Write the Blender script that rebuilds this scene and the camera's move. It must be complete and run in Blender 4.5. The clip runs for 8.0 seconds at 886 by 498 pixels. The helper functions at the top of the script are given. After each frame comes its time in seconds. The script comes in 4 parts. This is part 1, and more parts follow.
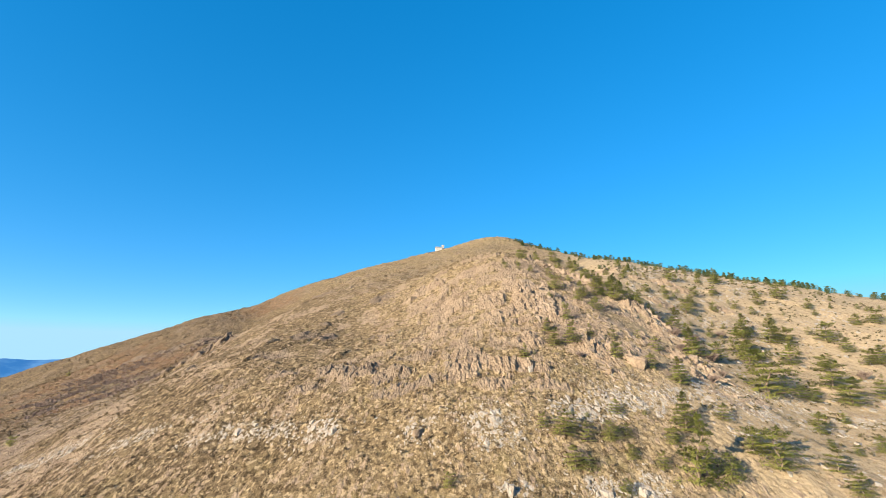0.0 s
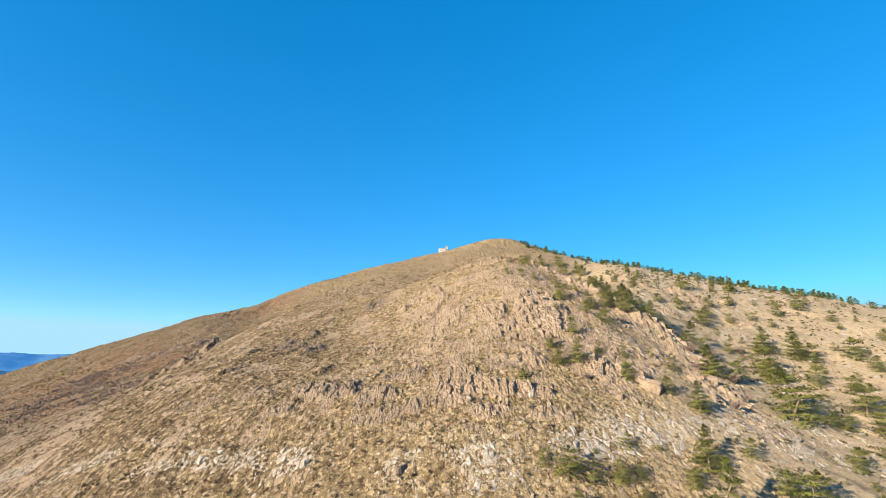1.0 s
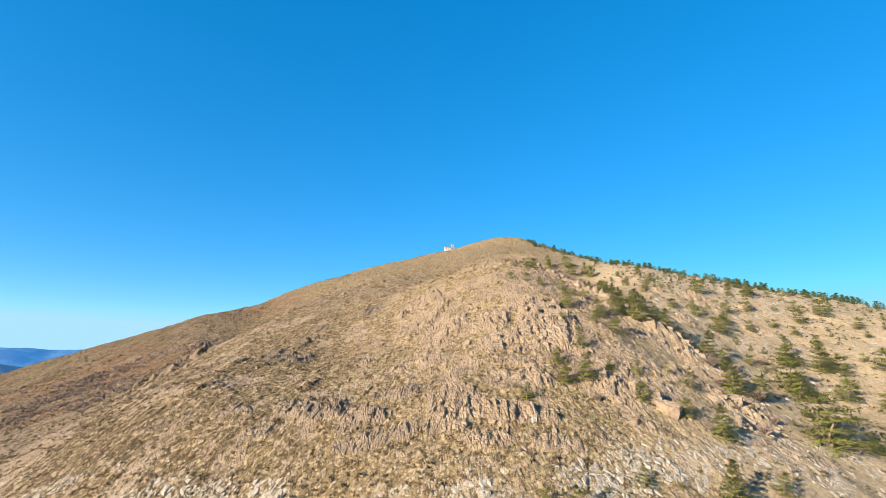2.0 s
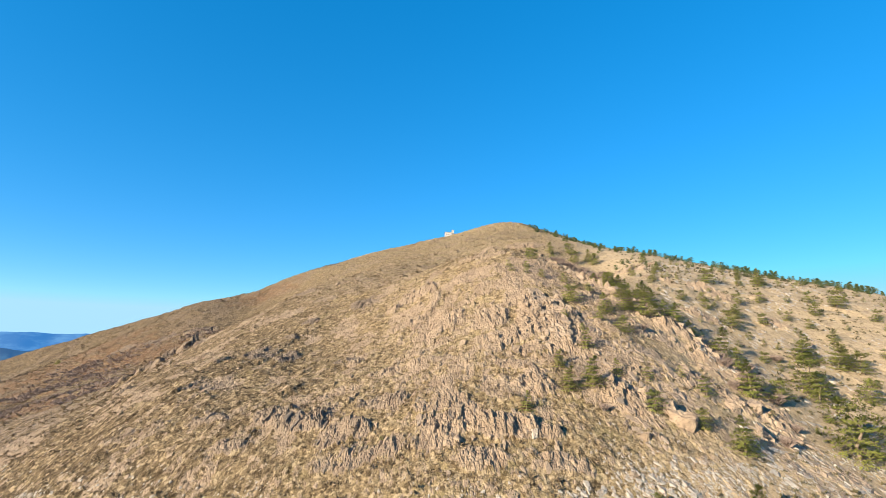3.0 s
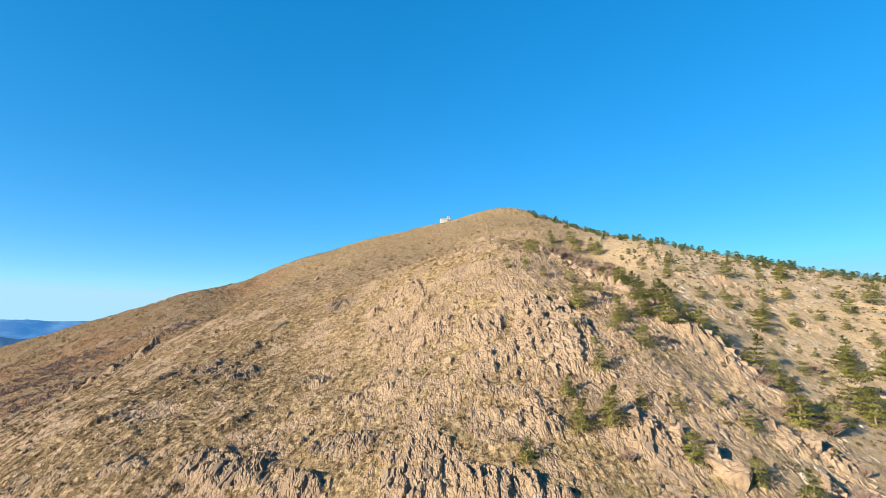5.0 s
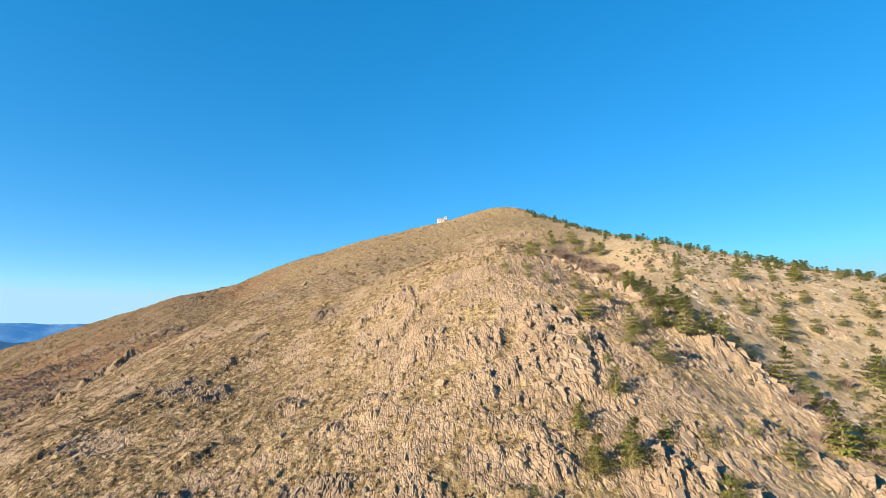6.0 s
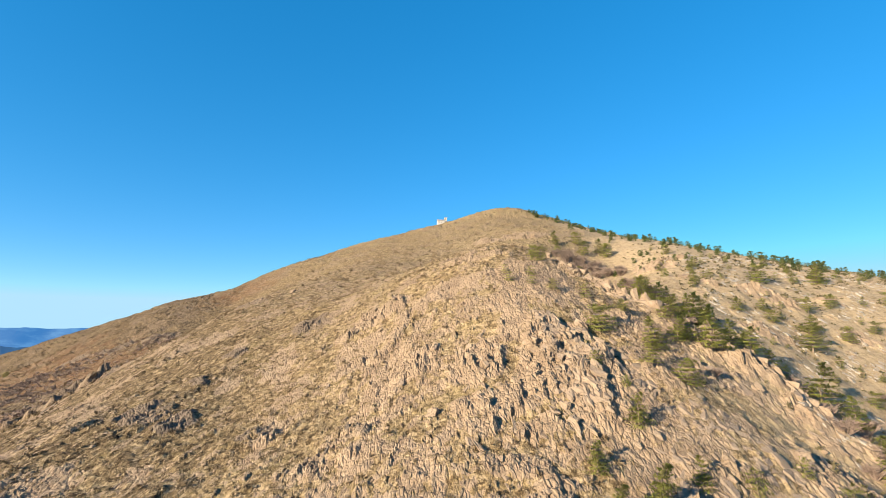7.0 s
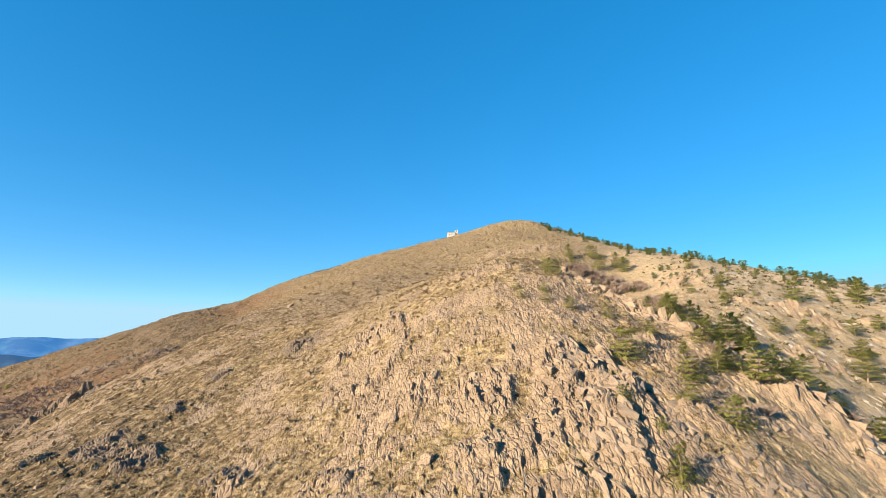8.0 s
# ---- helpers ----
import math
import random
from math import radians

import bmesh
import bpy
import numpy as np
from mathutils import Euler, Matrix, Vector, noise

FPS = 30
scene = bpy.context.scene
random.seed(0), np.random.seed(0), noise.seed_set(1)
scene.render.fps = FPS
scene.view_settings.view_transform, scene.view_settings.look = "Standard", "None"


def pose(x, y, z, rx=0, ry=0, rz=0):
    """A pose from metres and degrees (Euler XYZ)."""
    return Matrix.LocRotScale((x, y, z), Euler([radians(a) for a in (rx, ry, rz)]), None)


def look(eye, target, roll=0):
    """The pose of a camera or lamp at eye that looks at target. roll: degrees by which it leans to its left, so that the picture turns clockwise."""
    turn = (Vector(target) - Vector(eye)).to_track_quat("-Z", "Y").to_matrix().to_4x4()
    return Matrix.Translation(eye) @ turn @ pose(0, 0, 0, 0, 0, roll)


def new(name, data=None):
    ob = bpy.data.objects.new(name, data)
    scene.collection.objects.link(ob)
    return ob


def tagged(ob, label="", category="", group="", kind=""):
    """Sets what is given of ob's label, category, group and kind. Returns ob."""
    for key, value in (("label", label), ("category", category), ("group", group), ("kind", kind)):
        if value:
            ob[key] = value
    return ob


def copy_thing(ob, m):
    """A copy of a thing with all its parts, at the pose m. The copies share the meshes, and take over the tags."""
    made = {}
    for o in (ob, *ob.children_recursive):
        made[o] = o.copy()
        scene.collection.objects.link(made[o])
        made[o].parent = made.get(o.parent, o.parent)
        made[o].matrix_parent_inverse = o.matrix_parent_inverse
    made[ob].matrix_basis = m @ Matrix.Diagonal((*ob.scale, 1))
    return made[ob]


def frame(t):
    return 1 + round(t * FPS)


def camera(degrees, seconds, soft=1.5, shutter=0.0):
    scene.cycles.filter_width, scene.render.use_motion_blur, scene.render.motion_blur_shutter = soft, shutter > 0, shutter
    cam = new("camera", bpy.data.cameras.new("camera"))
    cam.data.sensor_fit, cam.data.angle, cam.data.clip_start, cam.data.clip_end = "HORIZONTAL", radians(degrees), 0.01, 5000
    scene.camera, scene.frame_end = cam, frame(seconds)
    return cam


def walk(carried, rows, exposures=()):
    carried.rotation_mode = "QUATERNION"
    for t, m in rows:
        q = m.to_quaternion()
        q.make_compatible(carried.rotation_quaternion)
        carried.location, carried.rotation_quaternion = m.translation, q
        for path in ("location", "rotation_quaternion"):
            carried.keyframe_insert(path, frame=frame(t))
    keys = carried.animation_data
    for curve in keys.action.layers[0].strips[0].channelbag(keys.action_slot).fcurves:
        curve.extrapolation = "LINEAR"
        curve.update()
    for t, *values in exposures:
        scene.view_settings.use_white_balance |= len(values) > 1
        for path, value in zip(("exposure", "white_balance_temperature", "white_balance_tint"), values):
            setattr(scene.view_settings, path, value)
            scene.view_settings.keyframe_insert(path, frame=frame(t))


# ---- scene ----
cam = camera(85.1, 8.0, soft=0.5)
PATH = [
    (0.0, 0.000, 0.000, 45.000, 103.400, -0.000, 0.000),
    (0.5, 1.182, 4.648, 46.770, 103.338, -0.447, 0.231),
    (1.0, 2.319, 8.823, 48.402, 103.403, -0.849, 0.532),
    (1.5, 3.418, 12.697, 49.986, 103.441, -1.127, 1.050),
    (3.0, 5.501, 23.309, 54.877, 101.131, -1.120, 1.633),
    (3.5, 6.185, 26.957, 56.239, 100.298, -1.151, 1.647),
    (4.0, 6.730, 30.796, 57.467, 99.769, -1.081, 1.626),
    (4.5, 7.202, 34.908, 58.604, 99.488, -0.967, 1.571),
    (6.0, 8.289, 47.675, 62.053, 99.342, -0.364, 1.346),
    (6.5, 8.723, 51.895, 63.190, 99.346, -0.075, 1.429),
    (7.0, 9.240, 56.220, 64.152, 99.472, 0.048, 1.601),
    (7.5, 9.724, 60.568, 64.866, 100.211, -0.051, 1.779),
    (8.0, 10.370, 64.822, 65.549, 101.015, -0.514, 2.937),
]

walk(cam, [(t, pose(x, y, z, rx, ry, rz)) for t, x, y, z, rx, ry, rz in PATH],
     exposures=((0.0, 1.67, 6230, 9), (1.5, 1.67, 6180, 9), (4.5, 1.67, 6290, 9), (6.0, 1.67, 6540, 10), (8.0, 1.67, 6640, 10)))

# ---------------------------------------------------------------- light
SUN_EL, SUN_AZ = radians(16.0), radians(48.0)   # the sun stands behind the walk, to its left
world = bpy.data.worlds.new("sky")
scene.world = world
world.use_nodes = True
wn = world.node_tree
sky = wn.nodes.new("ShaderNodeTexSky")
sky.sky_type = "NISHITA"
sky.sun_disc = False
sky.sun_elevation = SUN_EL
sky.sun_rotation = math.pi + SUN_AZ
sky.altitude = 3000
sky.air_density, sky.dust_density, sky.ozone_density = 1.0, 0.0, 4.0
wn.nodes["Background"].inputs["Strength"].default_value = 0.143
deep = wn.nodes.new("ShaderNodeHueSaturation")
deep.inputs["Saturation"].default_value = 1.65
soften = wn.nodes.new("ShaderNodeGamma")
soften.inputs["Gamma"].default_value = 0.56
wn.links.new(sky.outputs[0], soften.inputs["Color"])
wn.links.new(soften.outputs[0], deep.inputs["Color"])
clear = wn.nodes.new("ShaderNodeMix")          # dry mountain air: the horizon stays pale blue
clear.data_type, clear.blend_type = "RGBA", "DARKEN"
clear.inputs[0].default_value = 1.0
clear.inputs[7].default_value = (1.02, 1.74, 2.25, 1)
wn.links.new(deep.outputs[0], clear.inputs[6])
wn.links.new(clear.outputs[2], wn.nodes["Background"].inputs["Color"])
sun = new("sun", bpy.data.lights.new("sun", "SUN"))
sun.data.energy, sun.data.angle, sun.data.color = 4.9, radians(0.6), (1.0, 0.83, 0.60)
way = Vector((math.sin(SUN_AZ) * math.cos(SUN_EL), math.cos(SUN_AZ) * math.cos(SUN_EL), -math.sin(SUN_EL)))
sun.matrix_world = look((-200, -200, 300), Vector((-200, -200, 300)) + way)


# ---------------------------------------------------------------- materials
class Mat:
    """A node material with one principled shader."""

    def __init__(self, name, rough=0.9, spec=0.2):
        self.m = bpy.data.materials.new(name)
        self.m.use_nodes = True
        self.t = self.m.node_tree
        self.b = self.t.nodes["Principled BSDF"]
        self.b.inputs["Roughness"].default_value = rough
        self.b.inputs["Specular IOR Level"].default_value = spec
        self.co = self.node("ShaderNodeTexCoord").outputs["Object"]

    def node(self, kind, **ins):
        n = self.t.nodes.new(kind)
        for k, v in ins.items():
            self.put(n.inputs[k.replace("_", " ")], v)
        return n

    def put(self, socket, v):
        if isinstance(v, bpy.types.NodeSocket):
            self.t.links.new(v, socket)
        else:
            socket.default_value = v

    def noise(self, scale, detail=4, rough=0.55, squash=None, co=None):
        c = co or self.co
        if squash:
            mp = self.node("ShaderNodeMapping", Vector=c)
            mp.inputs["Scale"].default_value = squash
            c = mp.outputs[0]
        return self.node("ShaderNodeTexNoise", Vector=c, Scale=scale, Detail=detail, Roughness=rough).outputs["Fac"]

    def streaks(self, scale, turn, thin):
        """Noise drawn out along a bearing."""
        first = self.node("ShaderNodeMapping", Vector=self.co)
        first.inputs["Rotation"].default_value = (0, 0, turn)
        return self.noise(scale, 4, 0.7, (1, thin, 1), first.outputs[0])

    def step(self, v, a, b):
        n = self.node("ShaderNodeMapRange", Value=v)
        n.interpolation_type = "SMOOTHSTEP"
        n.inputs["From Min"].default_value, n.inputs["From Max"].default_value = a, b
        return n.outputs[0]

    def mix(self, fac, a, b, blend="MIX"):
        n = self.t.nodes.new("ShaderNodeMix")
        n.data_type, n.blend_type = "RGBA", blend
        self.put(n.inputs[0], fac)
        for i, v in ((6, a), (7, b)):
            self.put(n.inputs[i], (*v, 1) if isinstance(v, tuple) and len(v) == 3 else v)
        return n.outputs[2]

    def math(self, op, a, b=0.0):
        n = self.t.nodes.new("ShaderNodeMath")
        n.operation = op
        self.put(n.inputs[0], a), self.put(n.inputs[1], b)
        return n.outputs[0]

    def attr(self, name):
        n = self.t.nodes.new("ShaderNodeAttribute")
        n.attribute_name = name
        return n.outputs["Fac"]

    def cracks(self, scale, squash, co=None):
        """Distance from the nearest crack of a broken surface."""
        c = co or self.co
        warp = self.node("ShaderNodeTexNoise", Vector=c, Scale=scale * 0.7, Detail=3.0).outputs["Color"]
        add = self.t.nodes.new("ShaderNodeVectorMath")
        add.operation = "MULTIPLY_ADD"
        self.put(add.inputs[0], warp), self.put(add.inputs[2], c)
        add.inputs[1].default_value = (0.8 / scale,) * 3
        mp = self.node("ShaderNodeMapping", Vector=add.outputs[0])
        mp.inputs["Scale"].default_value = squash
        n = self.node("ShaderNodeTexVoronoi", Vector=mp.outputs[0], Scale=scale)
        n.feature = "DISTANCE_TO_EDGE"
        return n.outputs["Distance"]

    def island(self):
        return self.t.nodes.new("ShaderNodeNewGeometry").outputs["Random Per Island"]

    def each(self):
        return self.t.nodes.new("ShaderNodeObjectInfo").outputs["Random"]

    def colour(self, c):
        self.put(self.b.inputs["Base Color"], c)
        return self

    def bump(self, h, strength, distance):
        n = self.node("ShaderNodeBump", Height=h, Strength=strength, Distance=distance)
        self.t.links.new(n.outputs[0], self.b.inputs["Normal"])
        return self


GRASS_A, GRASS_B, GRASS_C = (0.255, 0.192, 0.106), (0.148, 0.106, 0.056), (0.186, 0.148, 0.066)
ROCK_A, ROCK_B, ROCK_C = (0.262, 0.194, 0.134), (0.190, 0.138, 0.095), (0.090, 0.073, 0.056)


def rock_tone(m, co=None):
    n1, n2, n3 = m.noise(0.35, 5, co=co), m.noise(2.2, 6, 0.65, co=co), m.noise(1.1, 5, 0.65, (1, 0.6, 0.9), co=co)
    c = m.mix(m.step(n1, 0.35, 0.65), ROCK_A, ROCK_B)
    c = m.mix(m.math("MULTIPLY", m.step(n2, 0.52, 0.72), 0.55), c, ROCK_C)
    c = m.mix(m.math("MULTIPLY", m.step(n3, 0.5, 0.75), 0.5), c, (0.32, 0.255, 0.185))
    split = m.step(m.cracks(2.3, (1, 0.32, 0.55), co), 0.0, 0.08)
    return m.mix(m.math("MULTIPLY", m.math("SUBTRACT", 1.0, split), 0.25), c, (0.04, 0.032, 0.026))


def ground_material():
    m = Mat("dry_grass_and_rock", 0.95, 0.1)
    g1, g2, g3 = m.noise(0.045, 5), m.noise(1.1, 6, 0.7), m.noise(0.22, 5, 0.6)
    c = m.mix(m.step(g2, 0.36, 0.60), GRASS_B, GRASS_A)
    c = m.mix(m.math("MULTIPLY", m.step(m.noise(3.4, 5, 0.8), 0.49, 0.59), 0.85), c, (0.056, 0.039, 0.024))
    c = m.mix(m.math("MULTIPLY", m.step(m.noise(4.6, 4, 0.8), 0.53, 0.63), 0.8), c, (0.305, 0.235, 0.158))
    c = m.mix(m.math("MULTIPLY", m.step(g3, 0.52, 0.68), 0.55), c, GRASS_C)
    c = m.mix(m.math("MULTIPLY", m.step(g1, 0.45, 0.65), 0.28), c, (0.216, 0.152, 0.080))
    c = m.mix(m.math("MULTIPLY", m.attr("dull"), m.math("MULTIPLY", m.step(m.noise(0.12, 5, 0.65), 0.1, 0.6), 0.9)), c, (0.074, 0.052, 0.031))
    c = m.mix(m.math("MULTIPLY", m.math("MULTIPLY", m.attr("bracken"), 0.8), m.step(g3, 0.25, 0.55)), c, (0.128, 0.066, 0.034))
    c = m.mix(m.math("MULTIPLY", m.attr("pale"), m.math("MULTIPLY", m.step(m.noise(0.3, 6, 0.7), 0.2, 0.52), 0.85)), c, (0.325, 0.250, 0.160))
    # single tufts and their dead leaves; dark specks paint small shadows and gaps between
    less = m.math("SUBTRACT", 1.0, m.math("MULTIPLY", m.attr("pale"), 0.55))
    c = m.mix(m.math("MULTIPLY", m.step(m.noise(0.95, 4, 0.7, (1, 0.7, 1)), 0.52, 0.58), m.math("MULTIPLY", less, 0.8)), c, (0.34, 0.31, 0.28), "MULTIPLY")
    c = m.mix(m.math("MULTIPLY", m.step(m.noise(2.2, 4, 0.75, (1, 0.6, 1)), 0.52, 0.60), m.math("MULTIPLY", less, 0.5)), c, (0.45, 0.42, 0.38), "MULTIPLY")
    c = m.mix(m.math("MULTIPLY", m.step(m.noise(1.2, 4, 0.75, (1, 0.7, 1)), 0.53, 0.59), 0.65), c, (0.350, 0.270, 0.168))
    lines = m.math("MULTIPLY", m.step(m.streaks(0.85, 0.45, 0.22), 0.50, 0.58), m.math("MULTIPLY", m.attr("flank"), 0.6))
    c = m.mix(lines, c, (0.40, 0.37, 0.34), "MULTIPLY")
    edge = m.math("ADD", m.attr("rock"), m.math("MULTIPLY", m.math("SUBTRACT", m.noise(1.1, 6, 0.75), 0.5), 2.0))
    # the dark tone is lichen plus painted shade of the crags' sunless faces
    stone = m.mix(m.math("MULTIPLY", m.attr("lichen"), 0.75), rock_tone(m), (0.110, 0.086, 0.067))
    c = m.mix(m.step(edge, 0.36, 0.56), c, stone)
    pale = m.math("MULTIPLY", m.attr("scree"), m.step(m.noise(1.3, 5, 0.7), 0.52, 0.64))
    c = m.mix(pale, c, (0.304, 0.276, 0.232))
    # far ground: dark woods, with blue air haze painted into the colour
    c = m.mix(m.attr("hazy_woods"), c, (0.040, 0.056, 0.080))
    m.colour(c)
    fine = m.math("ADD", m.noise(5.0, 6, 0.75), m.math("MULTIPLY", m.noise(1.4, 5, 0.7), 1.5))
    fine = m.math("ADD", fine, m.math("MULTIPLY", m.step(m.cracks(2.3, (1, 0.32, 0.55)), 0.0, 0.2), m.math("MULTIPLY", m.attr("rock"), 1.5)))
    return m.bump(fine, m.math("SUBTRACT", 0.8, m.math("MULTIPLY", m.attr("pale"), 0.55)), 0.14).m


def rock_material(name, pale=0.0, dark=0.0):
    m = Mat(name, 0.9, 0.2)
    spread = m.node("ShaderNodeVectorMath", Vector=m.co)
    spread.operation = "MULTIPLY_ADD"
    spread.inputs[1].default_value = (2.4, 2.4, 2.4)
    m.put(spread.inputs[2], m.node("ShaderNodeCombineXYZ", X=m.math("MULTIPLY", m.each(), 30.0)).outputs[0])
    m.co = spread.outputs[0]
    c = rock_tone(m)
    c = m.mix(m.math("MULTIPLY", m.each(), 0.35), c, (0.216, 0.176, 0.144))
    if pale:
        c = m.mix(m.math("MULTIPLY", m.step(m.noise(1.2, 5), 0.3, 0.6), pale), c, (0.300, 0.278, 0.242))
    if dark:
        c = m.mix(m.math("MULTIPLY", m.step(m.noise(0.8, 5), 0.2, 0.5), dark), c, (0.120, 0.095, 0.074))
    m.colour(c)
    return m.bump(m.math("ADD", m.noise(3.0, 7, 0.7), m.noise(1.5, 5, 0.6, (2, 0.8, 1))), 0.8, 0.10).m


def plain(name, a, b, scale, rough=0.9, by_island=False, bump=0.0):
    m = Mat(name, rough)
    c = m.mix(m.step(m.noise(scale, 5, 0.6), 0.3, 0.7), a, b)
    if by_island:
        c = m.mix(m.island(), c, m.mix(0.5, b, a))
        c = m.mix(m.math("MULTIPLY", m.each(), 0.4), c, tuple(0.75 * v for v in a))
    m.colour(c)
    if bump:
        m.bump(m.noise(scale * 4, 5), bump, 0.05)
    return m.m


def needle_material(name, a, b):
    """Needles let some light through."""
    m = Mat(name, 0.6, 0.2)
    c = m.mix(m.island(), a, b)
    c = m.mix(m.math("MULTIPLY", m.each(), 0.35), c, (0.17, 0.15, 0.045))
    m.colour(c)
    thin = m.node("ShaderNodeBsdfTranslucent", Color=c)
    both = m.node("ShaderNodeMixShader", Fac=0.52)
    m.t.links.new(m.b.outputs[0], both.inputs[1])
    m.t.links.new(thin.outputs[0], both.inputs[2])
    m.t.links.new(both.outputs[0], m.t.nodes["Material Output"].inputs["Surface"])
    return m.m


M_GROUND = ground_material()
M_ROCK = rock_material("pinkish_rock")
M_PALE = rock_material("pale_grey_rock", pale=0.85)
# darker rock: lichen tone with the flank crags' shade painted in
M_DARK = rock_material("dark_lichen_shade_rock", dark=0.9)
M_NEEDLE = needle_material("pine_needles", (0.265, 0.270, 0.060), (0.170, 0.192, 0.046))
M_FAR_NEEDLE = needle_material("dark_pine_needles", (0.120, 0.142, 0.046), (0.075, 0.098, 0.034))
M_BARK = plain("pine_bark", (0.20, 0.15, 0.11), (0.11, 0.08, 0.06), 3.0, bump=0.5)
M_TWIG = plain("grey_twigs", (0.22, 0.165, 0.135), (0.13, 0.095, 0.08), 2.0)
M_TUFT = plain("straw_tufts", (0.25, 0.19, 0.112), (0.13, 0.095, 0.052), 0.5, by_island=True)
M_HEATH = plain("olive_heath", (0.105, 0.085, 0.042), (0.060, 0.052, 0.028), 0.6, by_island=True)
M_SCRUB = plain("dry_brown_scrub", (0.150, 0.108, 0.062), (0.095, 0.066, 0.038), 0.6, by_island=True)
M_PLASTER = plain("white_plaster", (0.38, 0.375, 0.365), (0.30, 0.295, 0.285), 0.9, bump=0.2)
M_SLATE = plain("slate_roof", (0.30, 0.29, 0.28), (0.20, 0.19, 0.19), 1.5, bump=0.4)
M_WOOD = plain("dark_door_wood", (0.12, 0.08, 0.05), (0.08, 0.05, 0.03), 3.0)


# ---------------------------------------------------------------- the lie of the land
PLANE = (-0.601, 0.09811, 0.09404)
# broad and small rises and hollows: place, height, two half-widths, turn
BROAD_FORMS = [
    (16.0, 534.2, 110.81, 263.1, 315.0, 0.429),
    (45.8, 456.4, 7.28, 76.0, 135.5, 0.594),
    (34.5, 168.0, 26.34, 40.4, 57.4, -0.921),
    (-19.0, 218.9, 22.26, 122.4, 95.5, 0.951),
    (-176.1, 391.2, 18.97, 109.5, 64.5, 0.200),
    (-130.5, 358.9, -8.04, 29.4, 160.3, 0.493),
    (52.9, 297.5, 9.66, 61.1, 56.7, -0.090),
    (49.1, 189.7, -12.47, 17.4, 76.6, -0.298),
    (165.8, 369.7, -10.68, 141.1, 71.3, -0.081),
]
SMALL_FORMS = [
    (-312.7, 443.7, 25.19, 149.0, 40.9, 0.116),
    (-11.2, 95.9, 9.91, 74.3, 25.0, 2.870),
    (16.4, 96.9, 8.79, 25.4, 58.5, -0.490),
    (-46.4, 182.5, 12.87, 39.6, 101.8, -0.075),
    (130.6, 209.0, 11.66, 61.6, 102.7, 0.644),
    (58.4, 478.5, 9.00, 42.0, 17.9, -0.139),
    (-93.3, 527.0, 9.89, 79.4, 39.3, 0.592),
    (30.6, 125.7, 12.61, 35.6, 27.4, -0.814),
    (47.0, 117.0, -1.80, 16.0, 8.0, -0.500),
    (40.0, 471.0, 0.60, 30.0, 16.0, 0.000),
]

# rock crags: place, half-widths across and up the slope, relief
CRAGS_FACE = [
    (-4, 142, 5, 6, 1.7), (-10, 141, 3, 4, 0.9), (3, 137, 4, 4, 0.8), (12, 130, 6, 4, 0.8), (20, 131, 4, 4, 0.8), (4, 122, 5, 6, 1.1),
    (12, 118, 5, 7, 1.5), (20, 115, 5, 7, 1.9), (25, 115, 3.5, 8, 2.1), (14, 110, 7, 4, 1.3), (23, 108.5, 5, 3, 1.2), (11.6, 107, 3, 2.5, 1.3),
    (18, 106.5, 5, 2.2, 1.3), (-6, 129, 4, 3, 0.9), (-2, 112, 4, 2.5, 0.9), (-14, 117, 3, 3, 0.8), (-5, 108, 5, 3, 0.8), (29, 96, 4, 4, 1.6),
    (13, 152, 9, 8, 0.7), (22, 143, 6, 5, 0.7), (9, 102.5, 5, 2, 0.7), (15, 102, 4, 2, 0.8), (18.5, 100, 3, 2, 0.7), (27, 106.5, 3, 2, 0.8),
    (31.6, 102.4, 3, 2, 0.8), (36, 103.7, 3, 2, 0.8), (34, 115, 3, 3, 0.8), (31.4, 93.7, 2.5, 2, 1.0),
]
CRAGS_RIB = [
    (31, 148.5, 3.5, 4, 1.4), (37, 142.5, 3, 4, 1.4), (43, 136, 3.5, 5, 1.4), (48, 130, 4, 5, 1.5), (51, 125.5, 5, 5, 1.6), (45, 126, 3, 2.5, 0.9), (54, 120, 4, 4, 1.4),
    (53, 104, 6, 4, 1.3), (44, 105, 3, 2, 0.7), (39, 119, 3, 3, 0.7), (34, 128, 4, 5, 1.0), (48, 119.5, 3, 2, 0.9), (51, 115, 3, 2, 1.0), (46.5, 108.5, 3, 2.5, 1.0), (50, 105.6, 3, 2, 1.1), (58, 107, 4, 3, 1.0), (42, 130, 2.5, 2, 0.9),
]
CRAGS_LOW = [
    (-16, 95, 4, 4, 1.3), (-21, 98, 4, 3, 1.0), (-10, 91, 4, 3, 1.1), (-6, 97, 5, 3, 1.0), (3, 93, 5, 3, 0.9), (4, 89, 5, 3, 1.3),
    (10.5, 88.5, 5, 3, 1.4), (15.5, 88, 4, 3, 1.3), (2, 86.5, 4, 2.5, 1.1), (-3, 87, 4, 2.5, 1.1), (-9, 86.5, 4, 2.5, 0.9), (9, 83.5, 5, 2.5, 0.8),
    (18, 83.5, 4, 2, 0.8), (18, 97, 4, 3, 0.9), (29, 94.5, 3.5, 3, 1.3), (-27, 93, 4, 2, 0.7), (-45, 100, 6, 3, 0.7), (-33, 99.5, 4, 2, 0.6),
]
